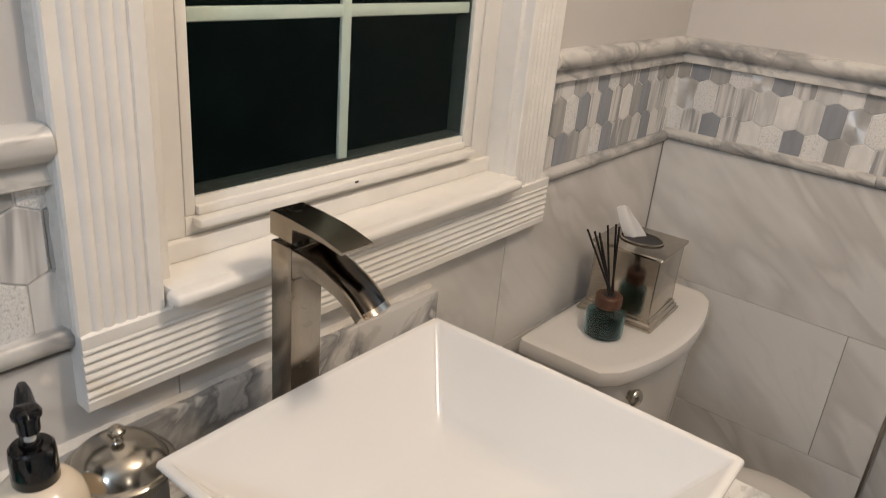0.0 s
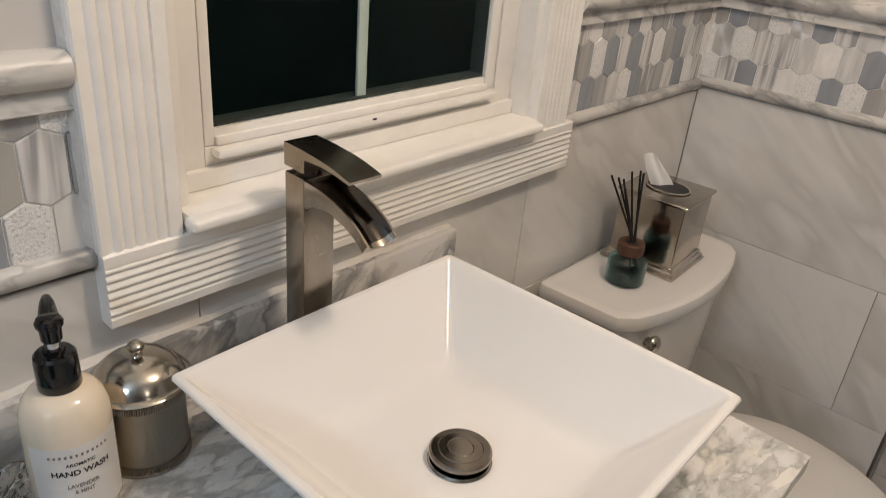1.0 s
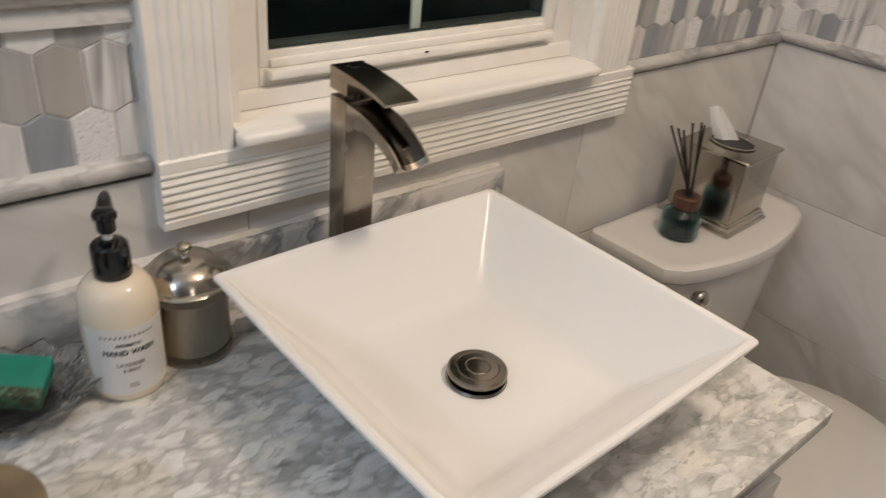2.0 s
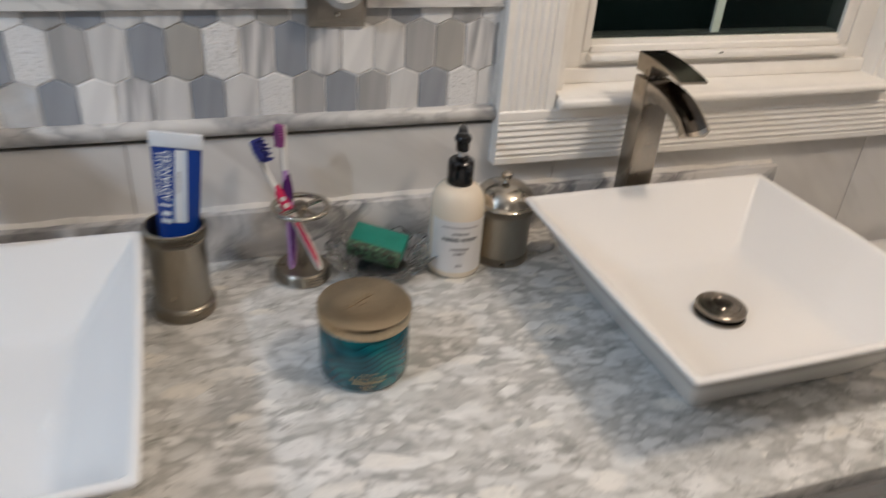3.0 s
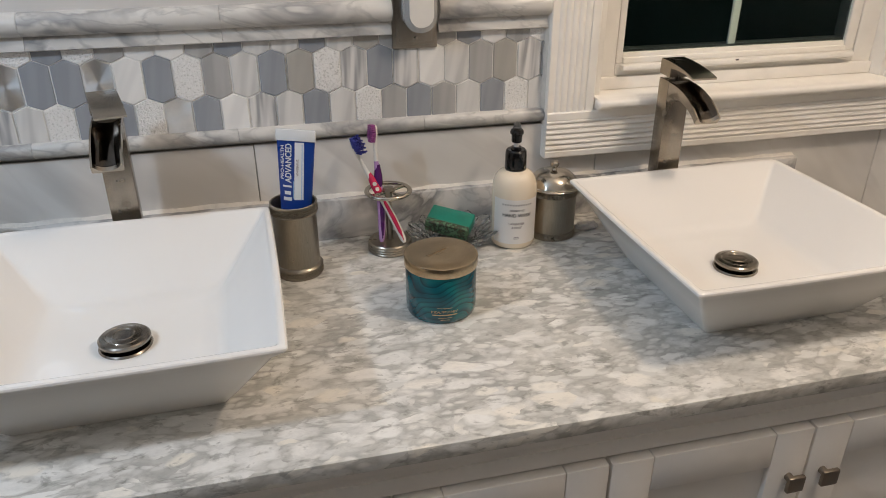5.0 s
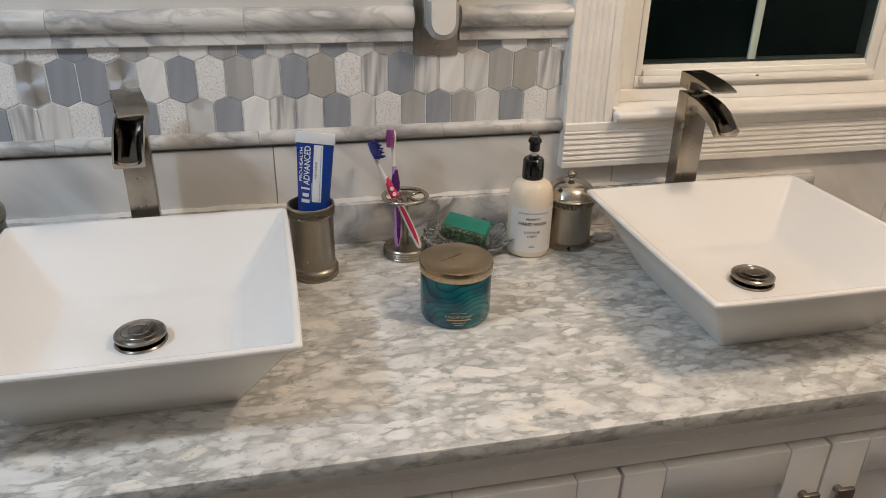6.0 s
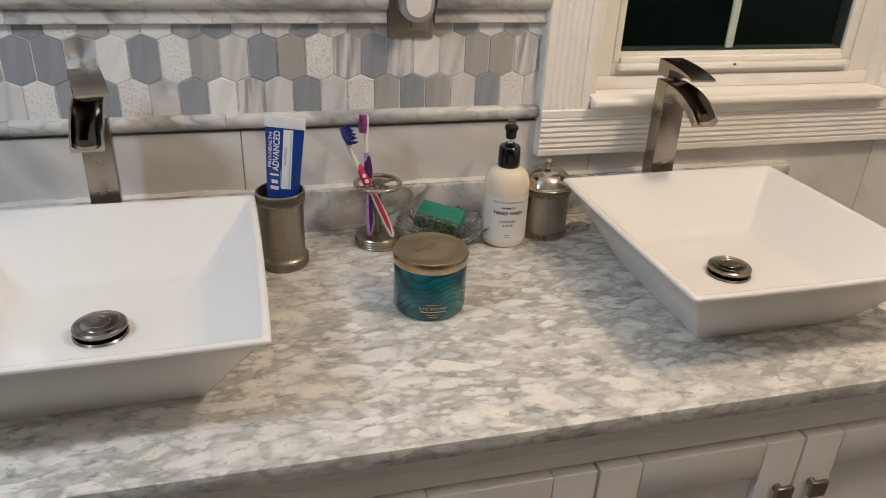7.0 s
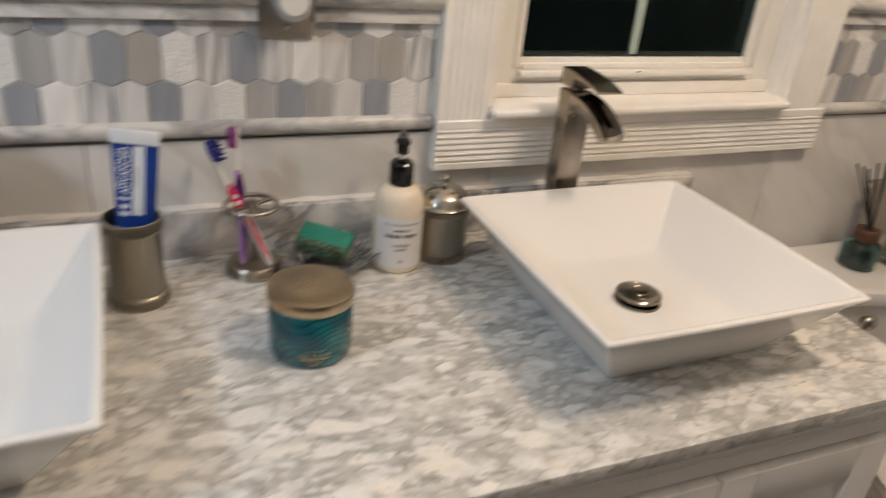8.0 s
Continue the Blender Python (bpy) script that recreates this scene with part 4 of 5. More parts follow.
# ---- things on the counter ----
def soap_bottle():
    s = thing("soap_bottle", (0.2150, -0.0985, TOP), "cream hand wash pump bottle with black pump and white label", "soap bottle")
    prof = [(0.0316, 0.0), (0.0359, 0.002), (0.0375, 0.006), (0.0378, 0.012), (0.0378, 0.098), (0.0368, 0.110), (0.0335, 0.121), (0.0278, 0.1285), (0.0206, 0.1325), (0.0165, 0.134), (0.0160, 0.138)]
    part("body", lathe(prof, 56), CREAM, s, angle=40)
    part("collar", lathe([(0.0175, 0.1335), (0.0180, 0.1345), (0.0178, 0.160), (0.0172, 0.1655), (0.0150, 0.1680), (0.0090, 0.1685), (0.0085, 0.172), (0.006, 0.1725)], 36), BLACK, s, "glossy black screw collar", 30)
    part("stem", lathe([(0.0045, 0.170), (0.0045, 0.186)], 16), WHITE_PLASTIC, s, "white pump stem")
    part("pump_head", lathe([(0.0078, 0.1800), (0.0086, 0.1812), (0.0090, 0.1930), (0.0112, 0.1948), (0.0114, 0.1980), (0.0096, 0.2012), (0.0062, 0.2030), (0.0030, 0.2036)], 28), BLACK, s, "black pump head", 30)
    part("spout", tube([(-0.001, -0.004, 0.1935), (0.0045, 0.013, 0.1955), (0.0095, 0.027, 0.1990), (0.0128, 0.0365, 0.1990)], [0.0085, 0.0082, 0.0062, 0.0040], 16), BLACK, s, "spout turned to the wall", 40)
    r, turn = 0.0378, radians(-100)
    part("label", bend(sheet(0.088, 0.080, 28), r + 0.0002, turn, 0.0515), LABEL_WHITE, s, "white paper label")
    marks = bmesh.new()
    for k in range(12):
        bb = sheet(0.0021, 0.0030, 1)
        bmesh.ops.translate(bb, verts=bb.verts, vec=(-0.0248 + k * 0.0045, 0, 0))
        merge(marks, bb)
    part("maker_bars", bend(marks, r + 0.0005, turn, 0.0825), INK_GREY, s)
    for text, h, w, z, ink in (("AROMATIC", 0.0036, 0.0250, 0.0730, INK), ("HAND WASH", 0.0062, 0.0500, 0.0640, INK), ("LAVENDER", 0.0044, 0.0270, 0.0490, INK_GREY), ("& MINT", 0.0044, 0.0170, 0.0420, INK_GREY)):
        part("lettering", bend(lettering(text, h, w, 0.028), r + 0.0005, turn, z), ink, s)
    for z, w in ((0.0245, 0.008), (0.0215, 0.010)):
        part("small_print", bend(sheet(w, 0.0012, 4), r + 0.0005, turn, z), INK_GREY, s)


soap_bottle()


def knurl(r, z0, z1, bm=None, n=64):
    """A band of small upright beads."""
    b = bmesh.new()
    for k in range(n):
        a = 2 * math.pi * k / n
        bb = bmesh.new()
        bmesh.ops.create_cone(bb, segments=6, radius1=math.pi * r / n * 0.92, radius2=math.pi * r / n * 0.92, depth=z1 - z0, cap_ends=True)
        bmesh.ops.translate(bb, verts=bb.verts, vec=(r * math.cos(a), r * math.sin(a), (z0 + z1) / 2))
        merge(b, bb)
    return merge(bm, b)


def canister():
    c = thing("metal_canister", (0.2925, -0.0800, TOP), "brushed pewter bathroom canister with domed lid and knurled bands", "canister")
    part("body", lathe([(0.0408, 0.0), (0.0434, 0.001), (0.0434, 0.003), (0.0413, 0.004), (0.0413, 0.0880), (0.0421, 0.0900), (0.0358, 0.0905)], 56), PEWTER, c, angle=30)
    for z0, z1 in ((0.0035, 0.0062), (0.0065, 0.0092), (0.0095, 0.0122), (0.0775, 0.0802), (0.0805, 0.0832), (0.0835, 0.0862)):
        part("knurled_band", knurl(0.0419, z0, z1, n=120), PEWTER, c, "", 60)
    part("lid", lathe([(0.0423, 0.0905), (0.0486, 0.0910), (0.0497, 0.0925), (0.0483, 0.0940), (0.0434, 0.0953), (0.0418, 0.0980), (0.0380, 0.1055), (0.0309, 0.1120), (0.0206, 0.1165), (0.0085, 0.1180), (0.0045, 0.1190)], 56), CHROME, c, "polished domed lid", 40)
    part("finial", lathe([(0.0065, 0.1180), (0.0042, 0.1205), (0.0037, 0.1225), (0.0062, 0.1245), (0.0080, 0.1280), (0.0076, 0.1315), (0.0046, 0.1342), (0.0005, 0.1350)], 24), CHROME, c, "small ball finial", 40)


canister()


def ridged_jar():
    j = thing("metal_jar", (-0.6330, -0.0950, TOP), "brushed pewter bathroom jar with ridged bands behind the sink", "jar")
    part("body", lathe([(0.0350, 0.0), (0.0400, 0.001), (0.0405, 0.006), (0.0380, 0.010), (0.0375, 0.112), (0.0390, 0.116), (0.0340, 0.1175)], 48), PEWTER, j, angle=40)
    part("lid", lathe([(0.0392, 0.1180), (0.0405, 0.1195), (0.0392, 0.1215), (0.0408, 0.1238), (0.0395, 0.1260), (0.0410, 0.1284), (0.0398, 0.1310), (0.0402, 0.1335), (0.0370, 0.1385), (0.0260, 0.1420), (0.0100, 0.1435), (0.0030, 0.1438)], 48), PEWTER, j, "ridged lid with rounded shoulder", 50)
    part("knurled_band", knurl(0.0388, 0.0105, 0.0135), PEWTER, j, "", 60)


ridged_jar()


def tumbler():
    t = thing("metal_tumbler", (-0.1530, -0.1220, TOP), "brushed pewter bathroom tumbler with ringed foot and rim", "tumbler")
    outer = [(0.0320, 0.004), (0.0345, 0.018), (0.0338, 0.022), (0.0338, 0.1040), (0.0345, 0.1060), (0.0345, 0.1200)]
    inner = [(0.0335, 0.1200), (0.0325, 0.1180), (0.0322, 0.010), (0.030, 0.006)]
    part("cup", lathe(outer + inner, 56), PEWTER, t, angle=40)
    part("foot", lathe([(0.0320, 0.0), (0.0372, 0.0005), (0.0386, 0.003), (0.0372, 0.0055), (0.0376, 0.0130), (0.0385, 0.0150), (0.0370, 0.0175), (0.0342, 0.0195)], 56), PEWTER, t, "ringed foot", 40)
    part("rim", lathe([(0.0348, 0.1045), (0.0362, 0.1060), (0.0352, 0.1080), (0.0352, 0.1180), (0.0368, 0.1195), (0.0366, 0.1222), (0.0350, 0.1232), (0.0334, 0.1222), (0.0334, 0.1190)], 56, cap=(False, False)), PEWTER, t, "ringed rim", 40)
    for z in (0.0058, 0.0092, 0.1083, 0.1115, 0.1147):
        part("knurled_band", knurl(0.0360 if z > 0.1 else 0.0376, z, z + 0.0022, n=130), PEWTER, t, "", 60)


tumbler()


def toothpaste():
    t = thing("toothpaste_tube", (-0.1560, -0.1150, TOP + 0.0140), "blue and white toothpaste tube standing cap down in the tumbler", "toothpaste")
    t.rotation_euler = (radians(-3.0), radians(4.0), radians(-14))
    L0, L1 = 0.034, 0.214
    loops = []
    for k in range(10):
        u = k / 9
        z = L0 + (L1 - 0.006 - L0) * u
        a = 0.0215 + (0.0290 - 0.0215) * u
        d = 0.0170 * (1 - u) ** 0.8 + 0.0010
        loops.append([(a * math.copysign(abs(math.cos(w)) ** 0.9, math.cos(w)), d * math.sin(w), z) for w in [2 * math.pi * j / 28 for j in range(28)]])
    part("tube", loft(loops), TUBE_BLUE, t, "blue printed tube body", 50)
    part("crimp", box((-0.0300, -0.0036, L1 - 0.014), (0.0300, 0.0036, L1 + 0.0035), 0.0012), TUBE_WHITE, t, "flat white crimped end")
    part("cap", lathe([(0.014, 0.0), (0.0155, 0.001), (0.0165, 0.030), (0.0150, 0.0335)], 28), TUBE_WHITE, t, "white cap")

    def on_face(b, lift):
        """Moves a drawing in x, z on to the front of the tube."""
        for v in b.verts:
            u = (v.co.z - L0) / (L1 - L0)
            a = 0.0215 + 0.0075 * u
            d = 0.0170 * max(0, 1 - u) ** 0.8 + 0.0010
            c = max(-0.999, min(0.999, v.co.x / a))
            v.co = Vector((v.co.x, -d * math.sqrt(1 - abs(c) ** 2.2) - lift, v.co.z))
        return b

    def upright(text, h, w, x, z):
        b = lettering(text, h, w, 0.02)
        for v in b.verts:
            v.co = Vector((x - v.co.z, 0, z + v.co.x))
        return b

    def patch(x0, x1, z0, z1, n=12, m=4):
        b = bmesh.new()
        g = [[b.verts.new((x0 + (x1 - x0) * i / m, 0, z0 + (z1 - z0) * j / n)) for i in range(m + 1)] for j in range(n + 1)]
        for j in range(n):
            for i in range(m):
                b.faces.new((g[j][i], g[j][i + 1], g[j + 1][i + 1], g[j + 1][i]))
        return b

    part("white_band", on_face(patch(-0.0010, 0.0130, 0.110, 0.1985), 0.0004), TUBE_WHITE, t, "white printed band")
    part("band_shade", on_face(patch(0.0098, 0.0108, 0.110, 0.1960), 0.0008), TUBE_LIGHT, t)
    part("lettering", on_face(upright("ADVANCED", 0.0098, 0.060, -0.0105, 0.1660), 0.0006), TUBE_WHITE, t)
    part("lettering", on_face(upright("WHITENING", 0.0034, 0.026, 0.0036, 0.160), 0.0010), INK_GREY, t)
    part("lettering", on_face(upright("PRO-HEALTH", 0.0052, 0.052, -0.0198, 0.1670), 0.0006), TUBE_WHITE, t)
    logo = patch(-0.0190, -0.0050, 0.1290, 0.1320, 2, 6)
    for z0, x0, x1 in ((0.1175, -0.0160, -0.0060), (0.108, -0.0175, -0.0045)):
        merge(logo, patch(x0, x1, z0, z0 + 0.0055, 3, 6))
    part("maker_mark", on_face(logo, 0.0006), TUBE_WHITE, t, "plain white shapes")
    part("fine_print", on_face(patch(-0.0028, -0.0018, 0.112, 0.140, 6, 1), 0.0006), TUBE_LIGHT, t)


toothpaste()


def brush_holder():
    h = thing("toothbrush_holder", (0.0030, -0.0770, TOP), "pewter toothbrush holder with ring top on a post", "toothbrush holder")
    part("base", lathe([(0.0340, 0.0), (0.0368, 0.0008), (0.0375, 0.0028), (0.0362, 0.0048), (0.0374, 0.0070), (0.0361, 0.0092), (0.0373, 0.0114), (0.0360, 0.0136), (0.0368, 0.0158), (0.0350, 0.0182), (0.0318, 0.0186), (0.0305, 0.0172), (0.0150, 0.0180), (0.0070, 0.0195)], 48), PEWTER, h, "ringed round foot", 40)
    part("post", lathe([(0.0070, 0.0190), (0.0055, 0.024), (0.0052, 0.095), (0.0065, 0.100), (0.0085, 0.104), (0.0100, 0.1075), (0.0085, 0.1120), (0.0005, 0.1135)], 24), PEWTER, h, "", 40)
    n = 56
    part("ring", loft([[((0.0355 + 0.0042 * math.cos(2 * math.pi * j / 12)) * math.cos(2 * math.pi * k / n), (0.0355 + 0.0042 * math.cos(2 * math.pi * j / 12)) * math.sin(2 * math.pi * k / n), 0.1060 + 0.0034 * math.sin(2 * math.pi * j / 12)) for k in range(n)] for j in range(13)], True, (False, False)), CHROME, h, "polished ring", 60)
    for k in range(4):
        a = radians(30 + 90 * k)
        bm = box((0.006, -0.0035, 0.1035), (0.033, 0.0035, 0.1080), 0.0012)
        bmesh.ops.rotate(bm, verts=bm.verts, matrix=Matrix.Rotation(a, 3, "Z"))
        part("spoke", bm, CHROME, h)


brush_holder()


def toothbrush(foot, head, grip, tuft, label, accent, thumb, out, flat):
    """A brush from its foot to the tip of its head, its bristles towards out."""
    f, h = Vector(foot), Vector(head)
    t = thing("toothbrush", foot, label, "toothbrush", "toothbrushes in the holder")
    d = h - f
    pts = [d * u + Vector((0.002 * math.sin(u * 6), 0, 0)) for u in (0, 0.03, 0.12, 0.25, 0.38, 0.50, 0.60, 0.70, 0.80, 0.86, 0.93, 0.985, 1.0)]
    rad = [0.003, 0.0052, 0.0060, 0.0062, 0.0060, 0.0058, 0.0048, 0.0036, 0.0032, 0.0040, 0.0048, 0.0042, 0.002]
    part("handle", tube(pts[:8], rad[:8], 12), grip, t, "", 60)
    part("neck", tube(pts[6:], [r * 0.93 for r in rad[6:]], 12), WHITE_PLASTIC, t, "white neck and head", 60)
    part("grip_stripe", tube([p + Vector((0.0004, -0.0034, 0)) for p in pts[1:6]], [r * q for r, q in zip(rad[1:6], (0.34, 0.56, 0.64, 0.56, 0.34))], 10), accent, t, "contrasting grip stripe", 60)
    part("thumb_grip", tube([d * u for u in (0.46, 0.51, 0.56, 0.61, 0.67)], [0.0050, 0.0070, 0.0072, 0.0060, 0.0040], 12), thumb, t, "rubber thumb grip", 60)
    if not flat:
        for u in (0.535, 0.585):
            dot = lathe([(0.0030, -0.001), (0.0034, 0.0), (0.0030, 0.001), (0.0018, 0.0005)], 14, cap=(True, True))
            bmesh.ops.rotate(dot, verts=dot.verts, matrix=Matrix.Rotation(radians(80), 3, "X"))
            bmesh.ops.translate(dot, verts=dot.verts, vec=d * u + Vector((0.001, -0.0072, 0)))
            part("grip_dot", dot, WHITE_PLASTIC, t)
    axis = (pts[12] - pts[9]).normalized()
    out = Vector(out)
    out = (out - axis * out.dot(axis)).normalized()
    side = axis.cross(out)
    rng = random.Random(8)
    bb = bmesh.new()
    for i in range(9):
        for j in range(4):
            u = 0.04 + 0.92 * i / 8
            c = pts[9] + (pts[12] - pts[9]) * u + side * (j - 1.5) * 0.0036 * (1.25 - abs(u - 0.5))
            tall = 0.0100 if flat else 0.0120 + 0.0045 * ((i + j) % 2) + rng.uniform(-0.001, 0.001)
            lean = axis * (0.0 if flat else 0.004 * (1 if i % 2 else -1))
            tube([c + out * 0.002, c + out * tall + lean], 0.0016, 6, bm=bb)
    part("bristles", bb, tuft, t, "", 60)
    if not flat:
        part("outer_bristles", tube([pts[9] + (pts[12] - pts[9]) * u + out * 0.0075 - side * 0.004 for u in (0.0, 0.15, 0.5, 0.85, 1.0)], [0.002, 0.0046, 0.0054, 0.0046, 0.002], 12), tuft, t, "dense dark blue outer bristles", 60)


toothbrush((0.0240, -0.0985, TOP + 0.0195), (-0.0520, -0.0560, TOP + 0.194), WHITE_PLASTIC, BRISTLE_BLUE, "white and pink toothbrush with dark blue bristles", PINK, PINK, (0.75, -0.65, 0.1), False)
toothbrush((-0.0125, -0.0880, TOP + 0.0200), (-0.0110, -0.0560, TOP + 0.213), LAVENDER, BRISTLE_MAGENTA, "white and purple toothbrush with magenta bristles", PURPLE, PURPLE, (-1.0, -0.35, 0.0), True)


def soap_dish():
    d = thing("soap_dish", (0.1120, -0.0860, TOP), "scalloped clear cut glass soap dish on the counter", "soap dish")
    n = 120

    def ring(r, z, wave, lift):
        r *= 1.06
        return [((r + wave * math.cos(12 * 2 * math.pi * k / n)) * math.cos(2 * math.pi * k / n), 0.80 * (r + wave * math.cos(12 * 2 * math.pi * k / n)) * math.sin(2 * math.pi * k / n), z + lift * math.cos(12 * 2 * math.pi * k / n) + min(z, 0.02) * 0.05 * math.cos(30 * 2 * math.pi * k / n)) for k in range(n)]

    loops = [ring(0.036, 0.0, 0.0, 0), ring(0.040, 0.001, 0.0, 0), ring(0.048, 0.010, 0.0012, 0), ring(0.062, 0.020, 0.0035, 0.001), ring(0.0735, 0.0285, 0.0050, 0.0025), ring(0.0745, 0.0310, 0.0050, 0.0025), ring(0.0710, 0.0310, 0.0050, 0.0025), ring(0.060, 0.0235, 0.0040, 0.001), ring(0.046, 0.0130, 0.0018, 0), ring(0.036, 0.0090, 0.0, 0), ring(0.012, 0.0080, 0.0, 0)]
    part("dish", loft(loops), DISH_GLASS, d, angle=8)
    nubs = bmesh.new()
    for k in range(20):
        a = 2 * math.pi * k / 20
        bb = bmesh.new()
        bmesh.ops.create_icosphere(bb, subdivisions=1, radius=0.0062)
        bmesh.ops.translate(bb, verts=bb.verts, vec=(0.0575 * math.cos(a), 0.046 * math.sin(a), 0.0150))
        merge(nubs, bb)
    part("facets", nubs, DISH_GLASS, d, "cut facets", 10)


soap_dish()
bar = box((-0.038, -0.0245, -0.0115), (0.038, 0.0245, 0.0115), 0.003, 3)
for v in bar.verts:
    v.co += Vector(noise.noise_vector(v.co * 40)) * 0.0012
soap = solid("soap_bar", bar, SOAP, "translucent green soap bar with dark flecked layer on the glass dish", "soap", place=(0.1060, -0.0860, TOP + 0.0415))
soap.rotation_euler = (radians(14), radians(8), radians(-30))


def candle():
    c = thing("candle_jar", (0.0415, -0.2850, TOP), "teal agate patterned candle jar with bronze gold lid", "candle")
    part("jar", lathe([(0.0430, 0.0), (0.0490, 0.0015), (0.0510, 0.006), (0.0512, 0.012), (0.0512, 0.0735), (0.0500, 0.0750), (0.046, 0.0752)], 64), AGATE, c, "teal swirled glass", 40)
    part("lid", lathe([(0.0515, 0.0742), (0.0528, 0.0746), (0.0530, 0.0752), (0.0530, 0.0878), (0.0522, 0.0892), (0.0500, 0.0897), (0.020, 0.0899), (0.0005, 0.0900)], 64), GOLD_LID, c, "flat brushed bronze gold lid", 30)
    turn = radians(-97)
    part("lettering", bend(lettering("EUCALYPTUS MINT", 0.0038, 0.040), 0.0516, turn, 0.0215), GOLD_INK, c)
    for z, w in ((0.0275, 0.022), (0.0165, 0.036), (0.0120, 0.020), (0.0085, 0.013)):
        part("gold_line", bend(sheet(w, 0.0007 if z != 0.0165 else 0.0016, 10), 0.0516, turn, z), GOLD_INK, c)
    marks = bmesh.new()
    for k in range(8):
        box((-0.018 + k * 0.0047, -0.0025, 0.0898), (-0.0144 + k * 0.0047, 0.0030, 0.0907), bm=marks)
    box((-0.006, -0.0085, 0.0898), (0.006, -0.0055, 0.0904), bm=marks)
    bmesh.ops.rotate(marks, verts=marks.verts, matrix=Matrix.Rotation(radians(32), 3, "Z"))
    bmesh.ops.translate(marks, verts=marks.verts, vec=(-0.006, 0.004, 0))
    part("embossed_bars", marks, GOLD_LID, c)


candle()


def night_light():
    p = thing("outlet_plate", (0.067, -0.0005, 1.160), "brushed nickel outlet cover plate set in the mosaic", "outlet plate")
    bm = box((-0.0370, -0.0060, 0.0), (0.0370, 0.0, 0.116), 0.002)
    bm = box((-0.0320, -0.0085, 0.006), (0.0320, -0.005, 0.110), 0.002, bm=bm)
    bm = box((-0.0270, -0.0105, 0.011), (0.0270, -0.008, 0.105), 0.0015, bm=bm)
    part("plate", bm, BRONZE_PLATE, p)
    head = lathe([(0.0030, 0.0), (0.0030, 0.0012), (0.0018, 0.0018)], 16)
    bmesh.ops.rotate(head, verts=head.verts, matrix=Matrix.Rotation(radians(90), 3, "X"))
    bmesh.ops.translate(head, verts=head.verts, vec=(0.0, -0.0104, 0.0175))
    part("screw", head, CHROME, p, "small round screw head")
    n = thing("night_light", (0.070, -0.0115, 1.188), "white plug-in night light with clear rounded shield", "night light")
    part("body", loft([round_square(w, d, 0.008, z, 5, 0, -0.016) for w, d, z in ((0.020, 0.013, 0.030), (0.021, 0.014, 0.034), (0.021, 0.014, 0.090), (0.019, 0.012, 0.095))]), WHITE_PLASTIC, n)
    pts = [(0.019 * math.cos(a), 0.030 + 0.019 * math.sin(a)) for a in [math.pi + math.pi * k / 14 for k in range(15)]] + [(0.019, 0.085), (-0.019, 0.085)]
    part("front", prism(pts, "y", -0.0375, -0.0310), WHITE_PLASTIC, n, "white rounded front")
    pts = [(0.026 * math.cos(a), 0.026 + 0.024 * math.sin(a)) for a in [math.pi + math.pi * k / 14 for k in range(15)]] + [(0.026, 0.060), (-0.026, 0.060)]
    part("shield", prism(pts, "y", -0.0300, -0.0040), CLEAR_PLASTIC, n, "clear plastic shield")


night_light()
cap = bmesh.new()
bmesh.ops.create_icosphere(cap, subdivisions=3, radius=1.0)
for v in cap.verts:
    d = 1.0 + 0.30 * noise.noise(v.co * 3.1)
    v.co = Vector((v.co.x * 0.021 * d, v.co.y * 0.011 * d, max(0.0, 0.0065 + v.co.z * 0.0085 * d)))
solid("plastic_wrapper", cap, CLEAR_PLASTIC, "small crumpled clear plastic wrapper lying on the counter", "wrapper", place=(0.3600, -0.0850, TOP), angle=5)


# ---- wall tiles ----
def tile(parent, wall, lo, hi, material):
    """One tile of the wainscot; lo and hi along the wall and in height."""
    g = 0.0008
    u0, u1, z0, z1 = lo[0] + g, hi[0] - g, lo[1] + g, hi[1] - g
    if u1 - u0 < 0.004 or z1 - z0 < 0.004:
        return
    cu, cz = (u0 + u1) / 2, (z0 + z1) / 2
    hu, hz = (u1 - u0) / 2, (z1 - z0) / 2
    if wall == "back":
        bm = box((-hu, 0.0, -hz), (hu, 0.0075, hz), 0.0007, 1)
        at = (cu, 0.0, cz)
    else:
        bm = box((0.0, -hu, -hz), (0.0075, hu, hz), 0.0007, 1)
        at = (SIDE, cu, cz)
    ob = part("tile", bm, material, parent)
    ob.location = at


def tiled(parent, wall, u_from, u_to, joints, courses, material):
    for row, (z0, z1) in enumerate(courses):
        js = [u_from] + sorted(j for j in joints[row % len(joints)] if u_from < j < u_to) + [u_to]
        for a, b_ in zip(js, js[1:]):
            tile(parent, wall, (a, z0), (b_, z1), material)


COURSES = [(0.712, LOW - 0.0022), (0.408, 0.712), (0.104, 0.408), (0.0, 0.104)]
tiled(wall_back, "back", -1.39, SIDE, [[-0.814, -0.204, 0.406, 1.032], [-1.11, -0.509, 0.10, 0.725, 1.335]], COURSES, WALL_TILE)
tiled(wall_side, "side", END, -0.0012, [[], [-0.475]], [(0.712, LOW + 0.0060)] + COURSES[1:], SIDE_TILE)
for z0, z1 in ((0.56, LOW), (0.255, 0.56), (0.0, 0.255)):
    ob = part("tile", box((0.0, -0.30, z0 + 0.001), (0.008, 0.30, z1 - 0.001), 0.0007, 1), SIDE_TILE, wall_side)
    ob.location = (SIDE + 0.081, END - 0.307, 0.0)


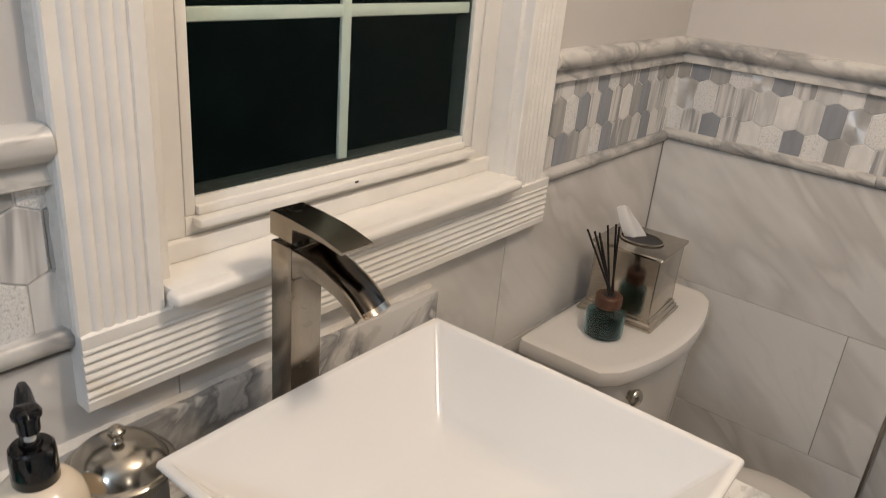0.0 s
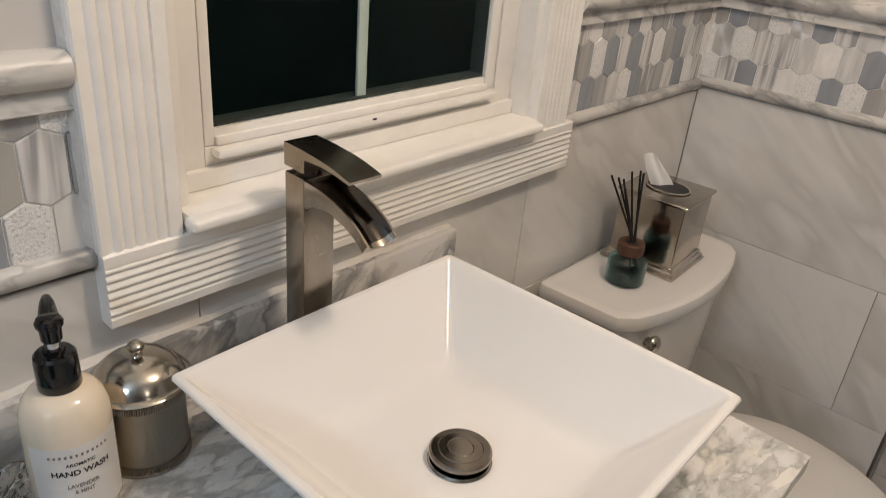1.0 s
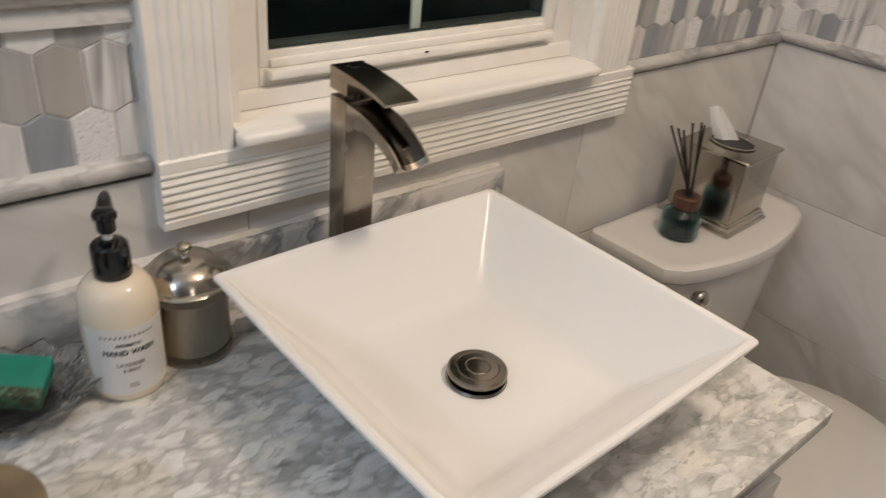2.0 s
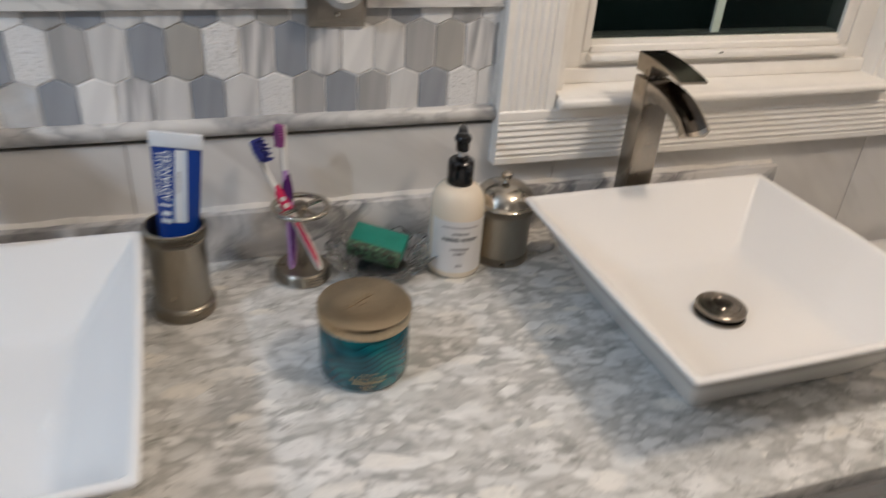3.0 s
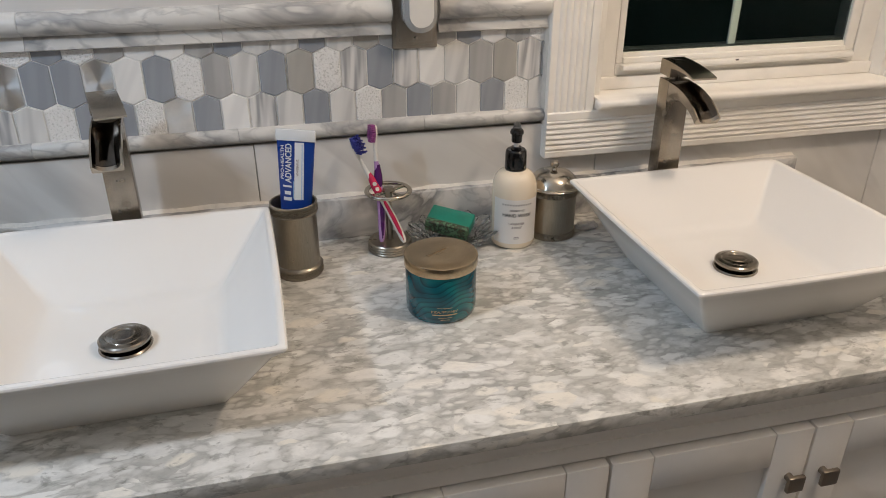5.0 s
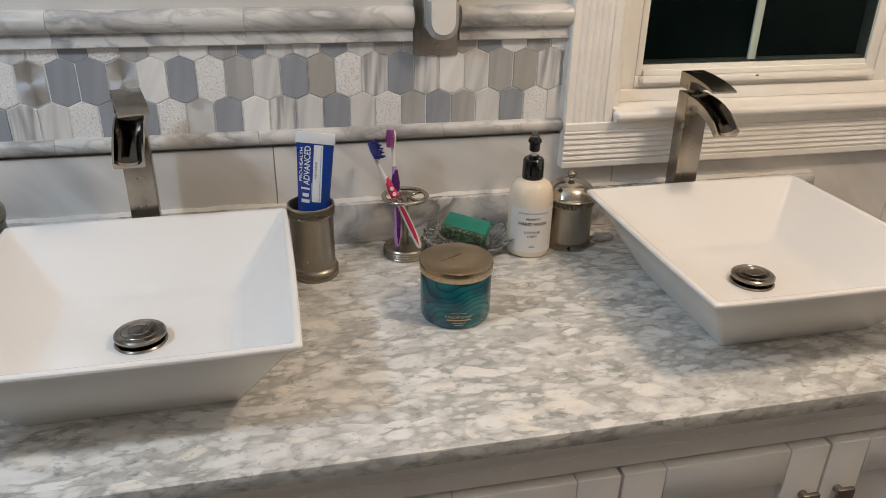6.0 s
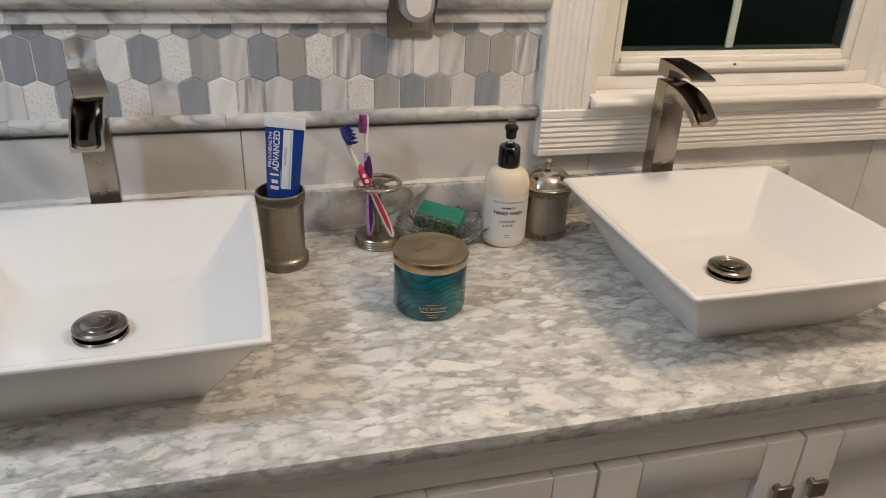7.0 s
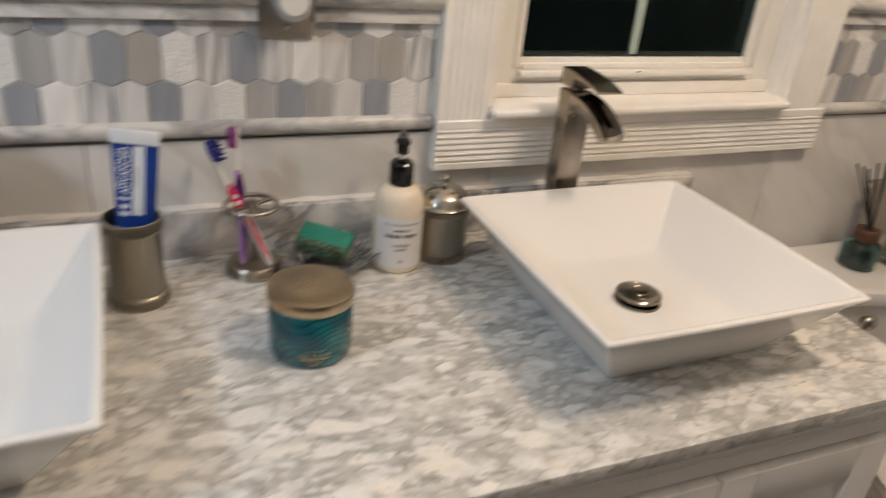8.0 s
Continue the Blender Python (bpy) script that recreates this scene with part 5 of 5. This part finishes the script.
def clip(poly, axis, limit, keep):
    """Cuts a convex outline by a line across one axis."""
    out = []
    for (p, q) in zip(poly, poly[1:] + poly[:1]):
        inp, inq = (p[axis] - limit) * keep >= 0, (q[axis] - limit) * keep >= 0
        if inp:
            out.append(p)
        if inp != inq:
            t = (limit - p[axis]) / (q[axis] - p[axis])
            out.append((p[0] + (q[0] - p[0]) * t, p[1] + (q[1] - p[1]) * t))
    return out


HEX_W, HEX_P, HEX_S = 0.0427, 0.0095, 0.0560
hex_meshes = {}
hex_rng = random.Random(11)


def hexagon(parent, wall, u, z, span, kind):
    """One mosaic piece with its middle at u, z, cut by the band's edges."""
    g = 0.0009
    w, s, p = HEX_W / 2 - g, HEX_S / 2, HEX_P - 0.0006
    poly = [(u - w, z - s), (u, z - s - p), (u + w, z - s), (u + w, z + s), (u, z + s + p), (u - w, z + s)]
    for axis, limit, keep in ((0, span[0] + g, 1), (0, span[1] - g, -1), (1, LOW + 0.0245, 1), (1, 1.1870 if u < 0.5 and wall == "back" else 1.1960, -1)):
        poly = clip(poly, axis, limit, keep)
        if len(poly) < 3:
            return
    if max(q[0] for q in poly) - min(q[0] for q in poly) < 0.004 or max(q[1] for q in poly) - min(q[1] for q in poly) < 0.004:
        return
    local = tuple((round(q[0] - u, 5), round(q[1] - z, 5)) for q in poly)
    key = (wall, local)
    if key not in hex_meshes:
        b = bmesh.new()
        n = len(local)
        cx, cz = sum(q[0] for q in local) / n, sum(q[1] for q in local) / n

        def put(q, d, shrink):
            x, y = q[0] + (cx - q[0]) * shrink, q[1] + (cz - q[1]) * shrink
            return b.verts.new((x, d, y) if wall == "back" else (d, x, y))

        rings = [[put(q, d, sh) for q in local] for d, sh in ((0.0075, 0), (0.0002, 0), (-0.0014, 0.045))]
        for r0, r1 in zip(rings, rings[1:]):
            for k in range(n):
                b.faces.new((r0[k], r0[(k + 1) % n], r1[(k + 1) % n], r1[k]))
        b.faces.new(rings[-1])
        hex_meshes[key] = finish("mosaic_tile", b, HEX["W"], 12)
    ob = new("mosaic_tile", hex_meshes[key])
    ob.parent = parent
    d = hex_rng.uniform(-0.0008, 0.0007)
    ob.location = (u, d, z) if wall == "back" else (SIDE + d, u, z)
    ob.material_slots[0].link = "OBJECT"
    ob.material_slots[0].material = HEX_SIDE_STEEL if kind == "M" and wall == "side" else HEX[kind]


MID = 1.1315
ROW = HEX_S + HEX_P
ROWS_OF = {
    "mid": "TMBBMWBTGLBKTSBSWLGKSG",
    "low": "SLTBBTMBWSLBLTGBGLBTLS",
    "top": "LTBTGWWGBLLBLKGSGBWGTS",
}
ROWS_RIGHT = {"mid": "BGTBSBSWGBLS", "low": "LBGLTBSGLBWS", "top": "SWGLBTGSBLGK"}
ROWS_SIDE = {"mid": "MTSSLWLBMTSWLG", "low": "TSBSWTBTGWSLBG", "top": "KBGTMBSLWGTLBS"}


for name, z, half in (("mid", MID, 0.0), ("low", MID - ROW, 0.5), ("top", MID + ROW, 0.5)):
    kinds = ROWS_OF[name]
    # the run left of the window, then the pieces further left in the same order again
    for k, kind in enumerate(kinds):
        hexagon(wall_back, "back", -0.5885 + 0.0427 * k + (0.0215 if half else 0.0), z, (-1.38, 0.2943), kind)
    for k in range(1, 19):
        hexagon(wall_back, "back", -0.5885 - 0.0430 * k + (0.0215 if half else 0.0), z, (-1.38, 0.2943), kinds[(k * 7) % len(kinds)])
    for k, kind in enumerate(ROWS_RIGHT[name]):
        hexagon(wall_back, "back", 1.105 + 0.0430 * k + (0.0215 if half else 0.0), z, (1.0865, SIDE - 0.001), kind)
    for k, kind in enumerate(ROWS_SIDE[name]):
        hexagon(wall_side, "side", -0.030 - 0.0430 * k + (0.0215 if half else 0.0), z, (END, -0.001), kind)
